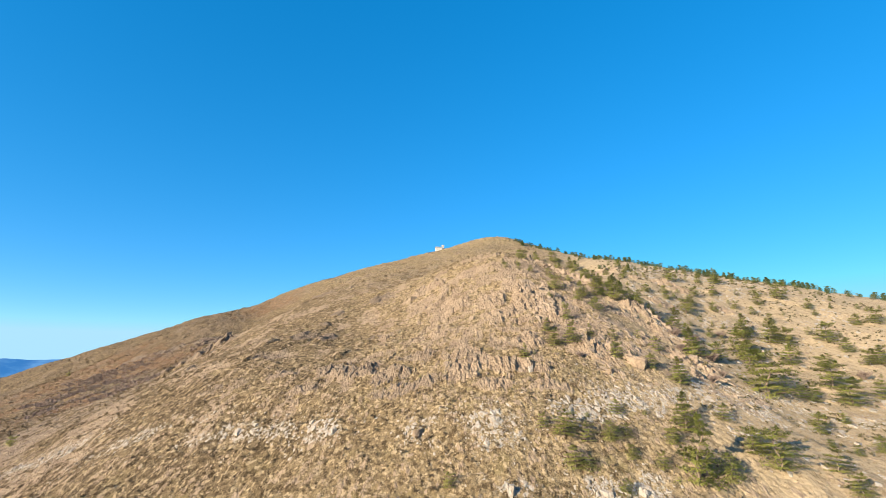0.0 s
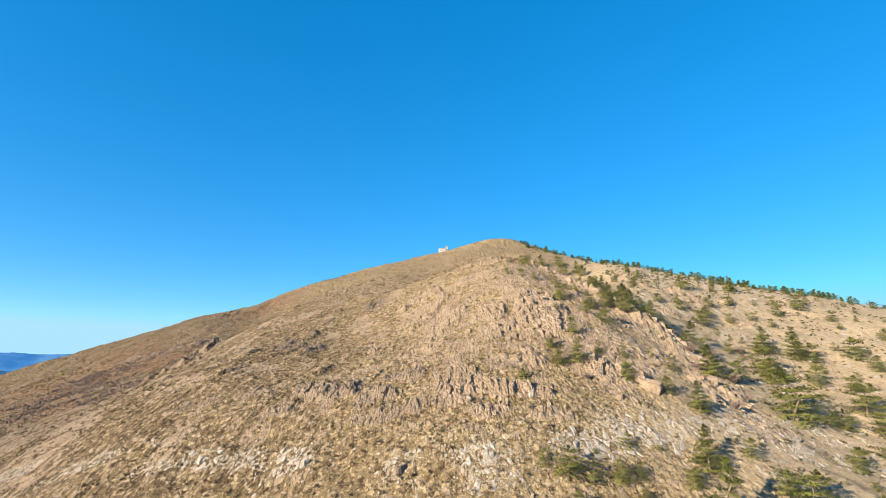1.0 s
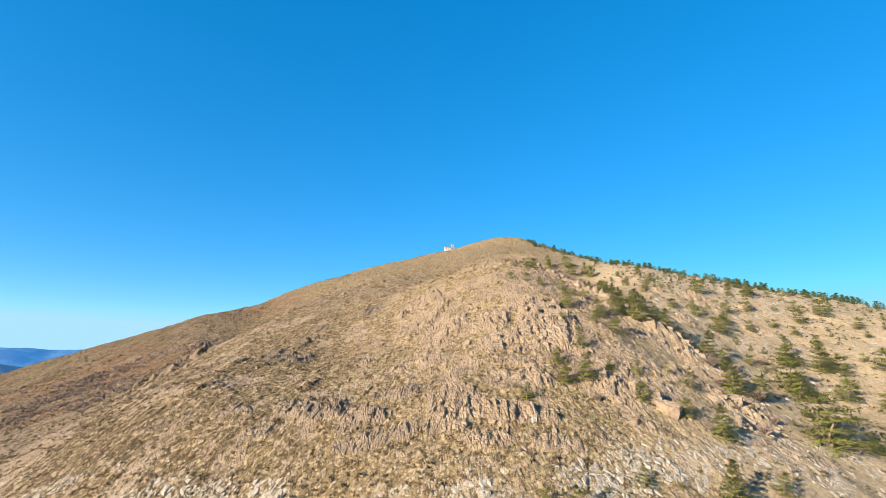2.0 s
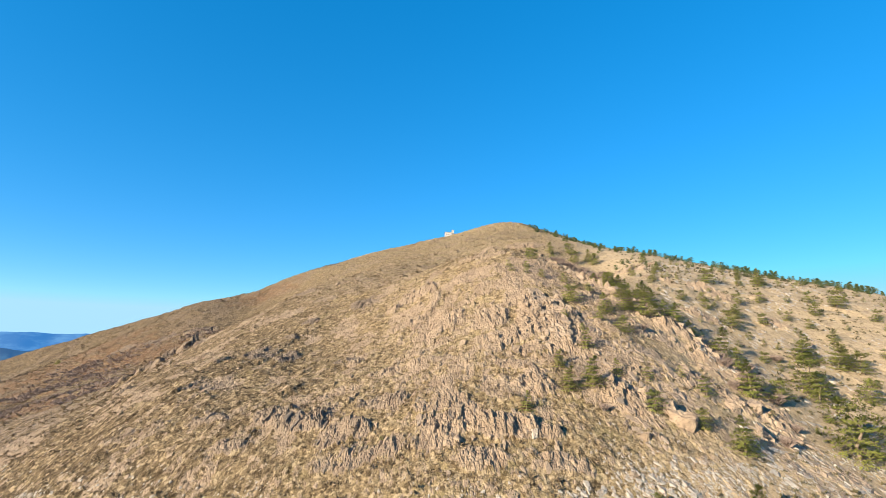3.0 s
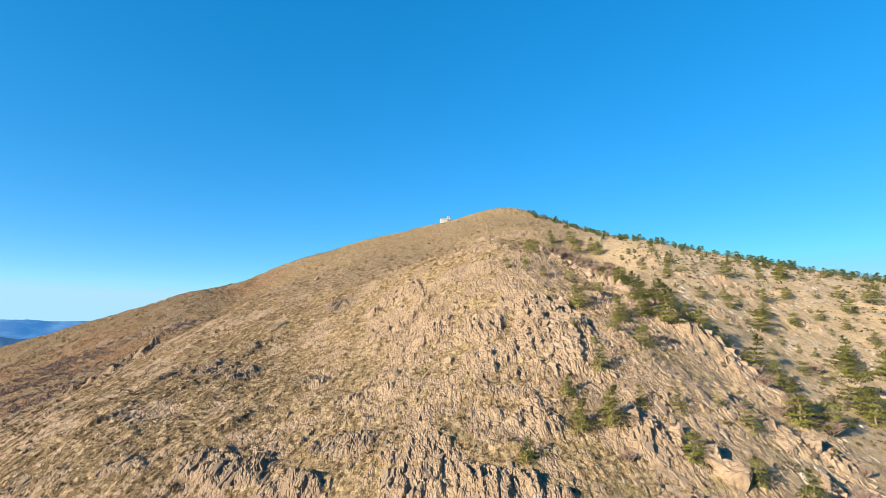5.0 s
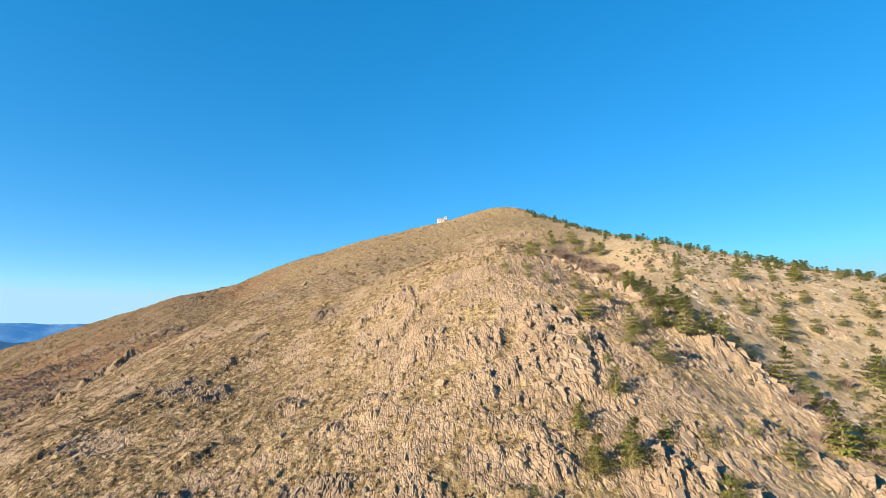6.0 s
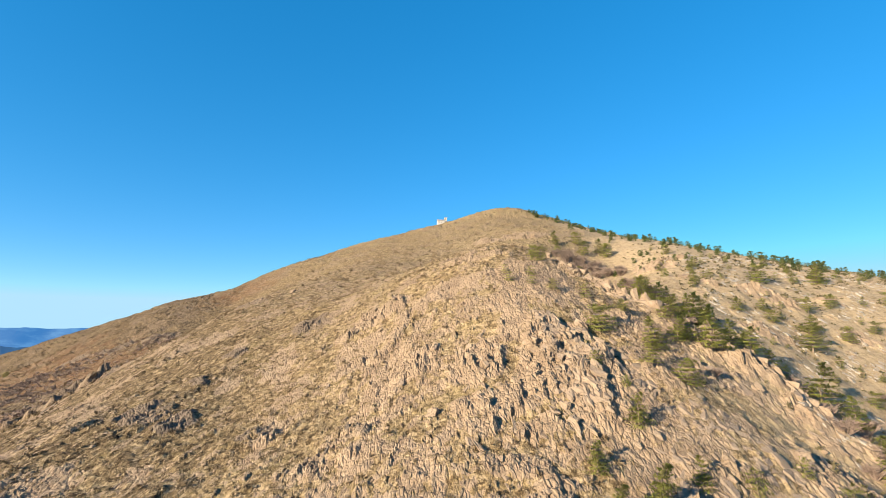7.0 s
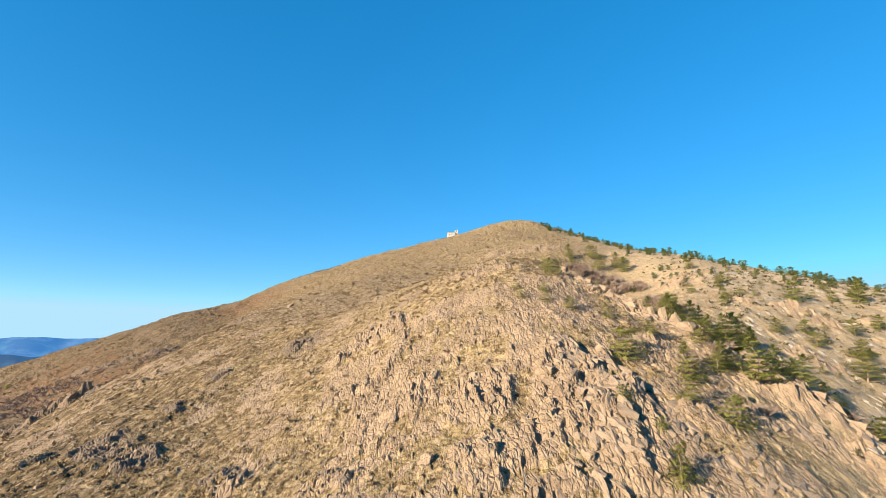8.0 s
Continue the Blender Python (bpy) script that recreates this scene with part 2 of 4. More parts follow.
CRAGS_SIDE = [
    (-36, 127, 4, 5, 0.8), (-34, 137, 3.5, 4, 0.7), (-76, 172.5, 4, 3, 1.0), (-84, 170.5, 4, 3, 1.0), (-30, 124.5, 3, 4, 0.7), (-89, 172, 4, 3, 1.0), (-32, 146, 3, 4, 0.6),
    (-44, 110, 4, 3, 0.6), (-16.5, 118.5, 2.5, 2, 0.6),
    (-200, 321, 9, 6, 3.0), (-176, 319, 8, 8, 2.4), (-152, 318, 12, 8, 2.2), (-47, 187, 5, 5, 1.2), (-21, 152, 5, 4, 1.1), (-112, 222, 7, 9, 2.0),
]
CRAGS_HIGH = [
    (76, 213, 9, 5, 2.5), (82, 167, 5, 3, 1.1), (40, 266, 12, 7, 2.2), (23, 262, 8, 6, 1.6), (100, 176, 5, 3, 1.2),
    (52, 232, 8, 6, 1.2), (65, 190, 7, 4, 1.8), (64.6, 174, 4, 3, 1.3), (69, 168, 4, 3, 1.2), (75, 168, 4, 3, 1.2), (83, 171, 5, 3, 1.3), (67, 149, 5, 3, 1.4), (60, 131, 4, 3, 1.0), (30, 172, 7, 6, 1.1), (92, 158, 5, 3, 1.1), (66, 480, 25, 12, 0.9),
]
CRAGS = CRAGS_FACE + CRAGS_RIB + CRAGS_LOW + CRAGS_SIDE + CRAGS_HIGH
# fields of pale loose stone: place, half-widths
SCREE = [(43, 87.5, 4, 2.5), (37.5, 86, 4, 2.5), (57, 90, 4, 2.5), (8, 74, 4, 2), (-40, 87.5, 7, 1.5), (-28, 85, 6, 1.8), (-19, 82, 5, 1.8), (8, 77, 4, 2.5), (31, 84, 6, 3.5), (20, 79, 4, 2.5), (68, 99, 9, 4), (78, 94, 8, 3),
         (22, 67, 4, 2), (9, 66.5, 3, 1.5), (27, 68, 3, 2), (-76, 100, 12, 2.5), (-55, 93, 8, 1.5), (-4, 77.5, 3, 2)]
# banks of larger broken stone: place, half-widths
STONE_BANKS = [(-33.0, 85.5, 2.5, 1.0), (-29.5, 84.5, 2.5, 1.2), (-25.5, 84.0, 2.5, 1.6), (-22.0, 84.0, 2.2, 1.6), (-18.5, 82.8, 2.0, 1.6), (8.0, 76.5, 2.5, 2.0), (4.5, 77.5, 2, 1.5), (24.0, 80.5, 4, 2.5), (33.0, 83.5, 4, 2.5), (22.0, 67.0, 3, 2.0), (27.0, 67.5, 3, 2.0), (55.0, 88.0, 4, 2.5), (66.0, 90.0, 4, 2.5)]
BRACKEN = [(-150, 212, 45, 22), (-260, 350, 60, 30), (-222, 312, 70, 30), (-171, 286, 60, 35), (-202, 268, 40, 25), (-139, 390, 30, 25), (-125, 378, 10, 6)]

# leafless brush: place, half-widths
BRUSH = [(-150, 215, 26, 12), (-185, 262, 26, 14), (-205, 300, 30, 14), (-165, 316, 24, 9), (-122, 200, 14, 8)]


def lattice(i, j, seed):
    """A repeatable random number in 0..1 for each whole-number place."""
    h = (i.astype(np.int64) * 374761393 + j.astype(np.int64) * 668265263 + seed * 1274126177) & 0xFFFFFFFF
    h = ((h ^ (h >> 13)) * 1103515245) & 0xFFFFFFFF
    h = ((h ^ (h >> 16)) * 2654435761) & 0xFFFFFFFF
    return ((h ^ (h >> 15)) & 0xFFFFFF) / float(0xFFFFFF)


def smooth_noise(x, y, seed=0):
    i, j = np.floor(x), np.floor(y)
    u, v = x - i, y - j
    u, v = u * u * u * (u * (u * 6 - 15) + 10), v * v * v * (v * (v * 6 - 15) + 10)
    a, b = lattice(i, j, seed), lattice(i + 1, j, seed)
    c, d = lattice(i, j + 1, seed), lattice(i + 1, j + 1, seed)
    return (a + (b - a) * u) * (1 - v) + (c + (d - c) * u) * v - 0.5


def cloud(x, y, seed, octaves=3, gain=0.5):
    total, amp = 0.0, 1.0
    for k in range(octaves):
        total = total + amp * smooth_noise(x * 2 ** k, y * 2 ** k, seed + 17 * k)
        amp *= gain
    return total


def ramp(v, a, b):
    s = np.clip((v - a) / (b - a), 0, 1)
    return s * s * (3 - 2 * s)


def spots(x, y, places, reach=1.0, front=1.0):
    """How deep each place lies inside the given ovals, ragged at the rim."""
    out = np.zeros_like(x)
    rag = 0.7 * cloud(x / 4, y / 4, 71, 3)
    for cx, cy, rx, ry, *rest in places:
        deep = np.where(y < cy, front * ry, ry)
        d = np.sqrt(((x - cx) / rx) ** 2 + ((y - cy) / deep) ** 2) + rag
        out = np.maximum(out, (rest[0] if rest else 1.0) * (1 - ramp(d, 0.45 * reach, 1.15 * reach)))
    return out


def land(x, y):
    """The smooth hill."""
    z = PLANE[0] + PLANE[1] * x + PLANE[2] * y
    for cx, cy, h, rx, ry, a in BROAD_FORMS + SMALL_FORMS:
        dx, dy = x - cx, y - cy
        u, v = (dx * math.cos(a) + dy * math.sin(a)) / rx, (dy * math.cos(a) - dx * math.sin(a)) / ry
        z = z + h * np.exp(-u * u - v * v)
    s = ramp(np.hypot(x - 10, y - 330), 430, 1230)
    return z * (1 - s) - 170 * s


def blocks(x, y, width, length, seed, slant):
    """Steep beds of rock broken into blocks: each bed rises to its sheer edge, with narrow cracks and a step at each lower end."""
    s = x / width + 1.3 * cloud(x / (5 * width), y / (4 * width), seed + 3, 4, 0.55)
    w = y / length + 0.6 * cloud(x / (3 * width), y / (3 * width), seed + 9, 2)
    i, j = np.floor(s), np.floor(w)
    near, second = np.full_like(x, 9.0), np.full_like(x, 9.0)
    ax, ay, ci, cj = np.zeros_like(x), np.zeros_like(x), i.copy(), j.copy()
    for di in (-1, 0, 1):
        for dj in (-1, 0, 1):
            p, q = i + di, j + dj
            dx, dy = s - p - 0.1 - 0.8 * lattice(p, q, seed), w - q - 0.1 - 0.8 * lattice(p, q, seed + 1)
            d = dx * dx + dy * dy
            closer = d < near
            second = np.where(closer, near, np.minimum(second, d))
            near = np.where(closer, d, near)
            ax, ay = np.where(closer, dx, ax), np.where(closer, dy, ay)
            ci, cj = np.where(closer, p, ci), np.where(closer, q, cj)
    gap = np.sqrt(second) - np.sqrt(near)
    h, lean = lattice(ci, cj, seed + 4), lattice(ci, cj, seed + 5)
    return width * (0.30 * h + slant * (0.1 + 0.8 * lean) * ax - 0.26 * ay - 0.17 * np.exp(-(gap / 0.10) ** 2))


# how the beds turn across the hill: from x, their bearing from straight up the slope to the right
BEDS = ((-400.0, 0.62), (-55.0, 0.42), (-16.0, 0.22), (-6.0, 0.04), (10.0, -0.26), (29.0, -0.42))


def bearing(x, y):
    """The bed set at each place."""
    edge = x + 5 * cloud(x / 7, y / 7, 27, 2)
    return np.searchsorted([b[0] for b in BEDS], edge) - 1


def along_beds(x, y, a):
    """Places across and along beds of that bearing."""
    return x * math.cos(a) - (y - 120) * math.sin(a), x * math.sin(a) + (y - 120) * math.cos(a)


RIB = ((27.0, 153.0), (34.0, 146.5), (41.0, 139.8), (46.5, 135.0), (51.0, 130.8), (54.5, 126.5), (58.0, 121.5), (61.0, 115.0))
FACE_EDGE = ((22.0, 125.5), (24.3, 119.5), (25.4, 112.0), (24.6, 108.5))
FACE_STEP = ((26.5, 123.0), (28.0, 116.5))
LEFT_EDGE = ((-2.0, 145.0), (0.2, 139.8), (1.5, 133.5), (-1.5, 129.5))


def crest(x, y, line, sheer, broad):
    """A crest along a line, sheer on its far side."""
    z = np.zeros_like(x)
    for (x0, y0), (x1, y1) in zip(line[:-1], line[1:]):
        L = math.hypot(x1 - x0, y1 - y0)
        ux, uy = (x1 - x0) / L, (y1 - y0) / L
        t = (x - x0) * ux + (y - y0) * uy
        d = (x - x0) * -uy + (y - y0) * ux
        along = ramp(t, -3, 2) * (1 - ramp(t, L - 2, L + 3))
        z = np.maximum(z, along * np.where(d > 0, np.exp(-(d / sheer) ** 2), np.exp(-(d / broad) ** 2)))
    return z


def rib_relief(x, y):
    """The rock rib that divides the open face from the pines, and the broken edges of the face."""
    face = np.maximum(crest(x, y, FACE_EDGE, 0.8, 4.5), 0.8 * crest(x, y, FACE_STEP, 0.7, 2.2))
    return np.maximum(0.62 * crest(x, y, RIB, 1.0, 3.5), 0.75 * np.maximum(face, 0.8 * crest(x, y, LEFT_EDGE, 0.8, 3.0)))


LEDGES = (((-75, 176), (-78, 170.5), 3.0), ((-80.5, 173), (-84, 166.5), 3.0), ((-86, 175.5), (-89.5, 169.5), 2.9), ((-91, 175), (-95, 169), 2.6), ((-36.5, 130.5), (-36.5, 127), (-37.5, 122), 1.15), ((-33.5, 126.5), (-35, 122), 0.9),
          ((-27.5, 127.5), (-31, 121.5), 0.95), ((-31.8, 137), (-33, 133.5), 1.0), ((-43, 128), (-45, 124.5), 1.1),
          ((-10.5, 120), (-11.5, 117.5), 0.9), ((-15.8, 120), (-17.2, 117), 1.2), ((-42, 113), (-44.5, 108), 1.0), ((-54, 118), (-57, 112.5), 1.0), ((-21, 109), (-23, 105), 0.9),
          ((-30, 105), (-32, 101), 0.9), ((-54, 142), (-57, 136), 0.8), ((-48, 154), (-51.5, 147.5), 0.8), ((-64, 130), (-67, 124.5), 1.0), ((-20, 164), (-23, 158), 0.8))


def ledges(x, y):
    """Broken steps along the left flank, sheer towards the valley of the rib."""
    z = np.zeros_like(x)
    ragged = 0.7 + 1.1 * cloud(x / 2.5, y / 2.5, 29, 3)
    for *line, h in LEDGES:
        z = np.maximum(z, 0.62 * h * np.clip(ragged, 0, 1.3) * crest(x, y, line, 0.35 + 0.1 * h, 2.2 + 0.4 * h))
    return z


def gully(x, y):
    """The hollow behind the sheer side of the rib."""
    z = np.zeros_like(x)
    for (x0, y0), (x1, y1) in zip(RIB[1:-1], RIB[2:]):
        L = math.hypot(x1 - x0, y1 - y0)
        t = ((x - x0) * (x1 - x0) + (y - y0) * (y1 - y0)) / L
        d = ((x - x0) * -(y1 - y0) + (y - y0) * (x1 - x0)) / L
        z = np.maximum(z, ramp(t, -5, 2) * (1 - ramp(t, L - 4, L + 3)) * np.exp(-((d - 3.4) / 2.8) ** 2))
    return z


def density(x, y):
    """How thickly stones stick out of the turf."""
    flank, slope = ramp(-x, -10, 25), ramp(x - 0.15 * y, 22, 50)
    open_face = (1 - flank) * (1 - slope)
    patch = ramp(cloud(x / 9, y / 9, 97, 4, 0.65), -0.25, 0.3)
    return (0.42 * flank + 0.46 * open_face + 0.20 * slope) * (0.35 + 0.75 * patch) * (1 - 0.7 * ramp(np.hypot(x, y), 260, 480))


def half_buried(x, y, share, seed, sizes_across, long):
    """Low angular stones that break through the turf: relief, and where they lie."""
    lift, stone = np.zeros_like(x), np.zeros_like(x)
    for size in sizes_across:
        seed += 20
        s = x / size + 0.5 * cloud(x / (2.5 * size), y / (2.5 * size), seed, 2)
        w = y / (size * long) + 0.4 * cloud(x / (2 * size), y / (2 * size), seed + 3, 2)
        i, j = np.floor(s), np.floor(w)
        pick, tall = lattice(i, j, seed + 5), lattice(i, j, seed + 6)
        u, v = s - i - 0.5, w - j - 0.5
        lean, dip = lattice(i, j, seed + 7) - 0.5, lattice(i, j, seed + 8) - 0.5
        rim = np.minimum(0.46 - 0.14 * tall - np.abs(u + 0.5 * lean * v), 0.46 - 0.14 * pick - np.abs(v + 0.5 * dip * u))
        inside = ramp(rim, 0.0, 0.14) * (pick < share)
        lift = np.maximum(lift, inside * size * min(long, 1.0) * (0.12 + 0.22 * tall + 0.4 * (lean + 0.15) * u + 0.3 * dip * v))
        stone = np.maximum(stone, inside)
    return lift, 0.47 * stone


def detail(x, y):
    """Relief on the hill, and how much of it is rock."""
    crag = spots(x, y, CRAGS, 1.0, 0.55)
    patchy = ramp(cloud(x / 7, y / 8, 11, 5, 0.7), -0.06, 0.36) * ramp(y, 78, 92) * (1 - ramp(x, 30, 60)) * (1 - ramp(y, 170, 260))
    upper = ramp(cloud(x / 14, y / 16, 19, 5, 0.7), -0.05, 0.35) * ramp(y, 140, 190) * (1 - ramp(x - 0.28 * y, -10, 20))
    left = ramp(cloud(x / 16, y / 20, 17, 4, 0.65), 0.22, 0.46) * ramp(-x, 50, 90) * (1 - ramp(np.hypot(x, y), 190, 260))
    rib = rib_relief(x, y) * (0.75 + 0.9 * cloud(x / 3, y / 3, 23, 2))
    face = ramp(cloud(x / 6, y / 7, 14, 5, 0.7), -0.22, 0.25) * ramp(x, -17, -6) * (1 - ramp(x, 27, 34)) * ramp(y, 103, 108) * (1 - ramp(y, 140, 165))
    bench = ramp(cloud(x / 5, y / 5, 18, 4, 0.7), 0.05, 0.35) * ramp(x, 24, 32) * (1 - ramp(x, 60, 70)) * ramp(y, 88, 94) * (1 - ramp(y, 128, 140))
    strewn = np.maximum(np.maximum(0.55 * patchy, 0.38 * upper), np.maximum(1.0 * left, np.maximum(0.62 * face, 0.5 * bench)))
    relief = crag * (0.55 + 0.55 * ramp(cloud(x / 3.5, y / 4.5, 13, 3), -0.22, 0.2))
    steps = ledges(x, y)
    relief = np.maximum(relief, np.maximum(1.2 * rib, 0.5 * steps))
    rock = np.clip(np.maximum(relief, strewn) / 0.9, 0, 1)
    far = ramp(np.hypot(x, y - 40), 180, 420)
    z = 1.1 * cloud(x / 22, y / 22, 21, 3) + 0.5 * cloud(x / 4.5, y / 4.5, 31, 2) + far * (1.0 * cloud(x / 8, y / 8, 33, 3) + 0.9 * np.abs(cloud(x / 3.5, y / 3.5, 35, 3)))
    z = z + (1 - 0.7 * far) * (1 - 0.8 * ramp(x - 0.15 * y, 20, 50)) * (0.30 * np.abs(cloud(x / 1.2, y / 1.2, 41, 2)) + 0.18 * (1 - ramp(np.hypot(x, y), 110, 170)) * cloud(x / 0.5, y / 0.5, 47, 1))
    off = ramp(np.hypot(x, y), 150, 240)
    wide = 1 + 1.5 * off
    rough = cloud(x / 1.6, y / 2.2, 81, 4, 0.65)
    amount = np.minimum(relief, 1.5) * (1 - 0.6 * far)
    share = np.clip(density(x, y) - 0.5 * rock, 0, 1)
    flank = ramp(-x, 4, 24)
    sets, lift, stone = bearing(x, y), np.zeros_like(x), np.zeros_like(x)
    for k, (_, a) in enumerate(BEDS):
        hard = (sets == k) & (np.maximum(amount, strewn) > 0.02)
        if hard.any():
            bx, by = along_beds(x[hard], y[hard], a)
            am, w, o = 1.2 * amount[hard], wide[hard], 1 - off[hard]
            run = 0.32 if a < -0.3 else 1.0
            mid, small = blocks(bx, by, 0.85, 4.4 * run, 55, 0.6), blocks(bx, by, 0.5, 1.5 * run, 61, 0.5)
            chips = cloud(bx / 0.45, by / 0.9, 63, 2)
            z[hard] += am * (0.30 * w * blocks(bx / w, by / w, 1.9, 7.0 * run, 51, 0.7) + o * (0.36 * mid + 0.32 * small + 0.22 * chips) + 0.35 * rough[hard]) + strewn[hard] * (0.28 * mid + 0.5 * small + 0.14 * chips + 0.3 * rough[hard])
        soft = (sets == k) & (share > 0.01)
        if soft.any():
            bx, by = along_beds(x[soft], y[soft], a)
            lift[soft], stone[soft] = half_buried(bx, by, share[soft], 131 + 40 * k, (0.8, 1.9), 1.2 + 3.5 * max(a, 0.0))
    z = z + 0.5 * relief * (1 - 0.5 * far) + 1.5 * rib
    z = z - 1.5 * gully(x, y) + steps
    return z + lift * (0.25 + 0.35 * ramp(y, 78, 105)) * (1 - 0.35 * flank) * (1 - 0.5 * ramp(x - 0.15 * y, 22, 50)), np.maximum(rock, stone)


def ground_z(x, y):
    x, y = np.atleast_1d(np.asarray(x, float)), np.atleast_1d(np.asarray(y, float))
    return float((land(x, y) + detail(x, y)[0])[0])


def lowest(x, y, r):
    """The lowest ground under a thing of that radius."""
    return min(ground_z(x + r * math.cos(a), y + r * math.sin(a)) for a in np.linspace(0, 2 * math.pi, 5)[:-1])


def mesh_of(name, verts, faces, mat, smooth=False):
    me = bpy.data.meshes.new(name)
    me.from_pydata(verts, [], faces)
    me.materials.append(mat)
    if smooth:
        me.polygons.foreach_set("use_smooth", [True] * len(me.polygons))
    me.update()
    return me


def build_ground():
    """One sheet from underfoot to the horizon, finest where the walk passes over it."""
    fine = radians(1) * np.concatenate([np.linspace(-47, -30, 110)[:-1], np.linspace(-30, 30, 560)[:-1], np.linspace(30, 47, 110)])
    rest = np.linspace(radians(47), radians(313), 170)[1:-1]
    ang = np.concatenate([fine, rest])
    rad = [0.5]
    while rad[-1] < 4900:
        r = rad[-1]
        rad.append(r * 1.25 if r < 8 else r * 1.016 if r < 51 else r * 1.0021 if r < 150 else r * 1.004 if r < 300 else r * 1.008 if r < 620 else r * 1.06)
    rad = np.array(rad)
    A, R = np.meshgrid(np.mod(ang, 2 * math.pi), rad)
    R[0] = 0.02
    x, y = (6 + R * np.sin(A)).ravel(), (10 + R * np.cos(A)).ravel()
    d, rock = detail(x, y)
    aside = ramp(np.minimum(A, 2 * math.pi - A).ravel(), radians(46), radians(64))   # plain turf behind and beside the walk
    d, rock = d * (1 - aside) + aside * 1.1 * cloud(x / 22, y / 22, 21, 3), rock * (1 - aside)
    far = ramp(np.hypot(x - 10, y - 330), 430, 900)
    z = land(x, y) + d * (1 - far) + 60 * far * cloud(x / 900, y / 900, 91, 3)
    n, m = len(rad), len(ang)
    i, j = np.meshgrid(np.arange(n - 1), np.arange(m), indexing="ij")
    k = (j + 1) % m
    quads = np.stack([i * m + j, i * m + k, (i + 1) * m + k, (i + 1) * m + j], -1).reshape(-1, 4)
    me = bpy.data.meshes.new("ground")
    me.vertices.add(n * m)
    me.vertices.foreach_set("co", np.stack([x, y, z], 1).ravel())
    me.loops.add(quads.size)
    me.loops.foreach_set("vertex_index", quads[:, ::-1].ravel())
    me.polygons.add(len(quads))
    me.polygons.foreach_set("loop_start", np.arange(len(quads)) * 4)
    me.polygons.foreach_set("use_smooth", np.zeros(len(quads), bool))
    me.update(calc_edges=True)
    # where rock is darkened, for lichen and for shade on the side crags
    lichen = np.maximum(spots(x, y, [c[:4] for c in CRAGS_SIDE], 1.2), np.maximum(0.6 * ramp(-x, 55, 110), 0.55 * spots(x, y, [c[:4] for c in CRAGS_LOW if c[0] < -2], 1.4)))
    for name, v in (("rock", rock), ("scree", spots(x, y, SCREE)), ("bracken", spots(x, y, BRACKEN)), ("flank", ramp(-x, 2, 30)), ("lichen", lichen), ("hazy_woods", far), ("dull", 0.72 * ramp(-x - 0.35 * (y - 100), -25, 45) + 0.45 * ramp(-x - 0.35 * (y - 100), 30, 90)), ("pale", ramp(x - 0.15 * y, 10, 42))):
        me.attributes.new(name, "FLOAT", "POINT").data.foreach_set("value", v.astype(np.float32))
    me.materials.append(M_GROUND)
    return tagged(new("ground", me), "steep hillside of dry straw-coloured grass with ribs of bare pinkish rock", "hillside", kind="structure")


ground = build_ground()


def far_ridge(name, dist, base, height, wave, seed, mat, label):
    a = np.linspace(radians(-80), radians(80), 400)
    prof = base + height * (0.5 + cloud(a * wave, a * 0, seed, 5, 0.5))
    verts, faces = [], []
    for k in range(6):
        f = k / 5
        for t, h in zip(a, prof):
            r = dist + 900 * (f - 0.5) + 60 * math.sin(t * 90 + k)
            lift = (1 - abs(f - 0.55) * 1.8)
            verts.append((r * math.sin(t), r * math.cos(t), -260 + (h + 260) * max(lift, 0)))
    n = len(a)
    for k in range(5):
        faces += [(k * n + j, k * n + j + 1, (k + 1) * n + j + 1, (k + 1) * n + j) for j in range(n - 1)]
    return tagged(new(name, mesh_of(name, verts, faces, mat, True)), label, "mountains", kind="structure")


# the air haze over distant ridges is painted on as a blue glow
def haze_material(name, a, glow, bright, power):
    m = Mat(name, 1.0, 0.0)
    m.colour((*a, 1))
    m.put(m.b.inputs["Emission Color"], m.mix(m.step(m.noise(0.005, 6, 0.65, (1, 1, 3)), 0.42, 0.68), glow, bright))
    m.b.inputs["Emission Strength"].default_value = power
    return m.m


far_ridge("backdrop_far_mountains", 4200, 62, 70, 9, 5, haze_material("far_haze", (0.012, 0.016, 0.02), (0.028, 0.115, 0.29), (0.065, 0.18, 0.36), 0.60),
          "distant blue mountain ridge in painted haze")
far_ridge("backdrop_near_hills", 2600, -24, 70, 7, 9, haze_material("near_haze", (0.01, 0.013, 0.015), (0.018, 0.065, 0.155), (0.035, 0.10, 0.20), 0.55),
          "forested valley hills, dark blue in painted haze")


# ---------------------------------------------------------------- helpers for things
def part(name, me, parent, label="", m=None):
    ob = new(name, me)
    ob.parent = parent
    if m is not None:
        ob.matrix_basis = m
    return tagged(ob, label)


def empty(name, m):
    ob = new(name)
    ob.matrix_basis = m
    return ob


def bm_mesh(name, bm, mat):
    me = bpy.data.meshes.new(name)
    bm.to_mesh(me)
    bm.free()
    me.materials.append(mat)
    return me


# ---------------------------------------------------------------- pines
def stick(verts, faces, a, b, ra, rb, n=5):
    a, b = Vector(a), Vector(b)
    q = (b - a).to_track_quat("Z", "Y")
    k = len(verts)
    for c, r in ((a, ra), (b, rb)):
        for i in range(n):
            t = 2 * math.pi * i / n
            verts.append(c + q @ Vector((r * math.cos(t), r * math.sin(t), 0)))
    faces += [(k + i, k + (i + 1) % n, k + n + (i + 1) % n, k + n + i) for i in range(n)]


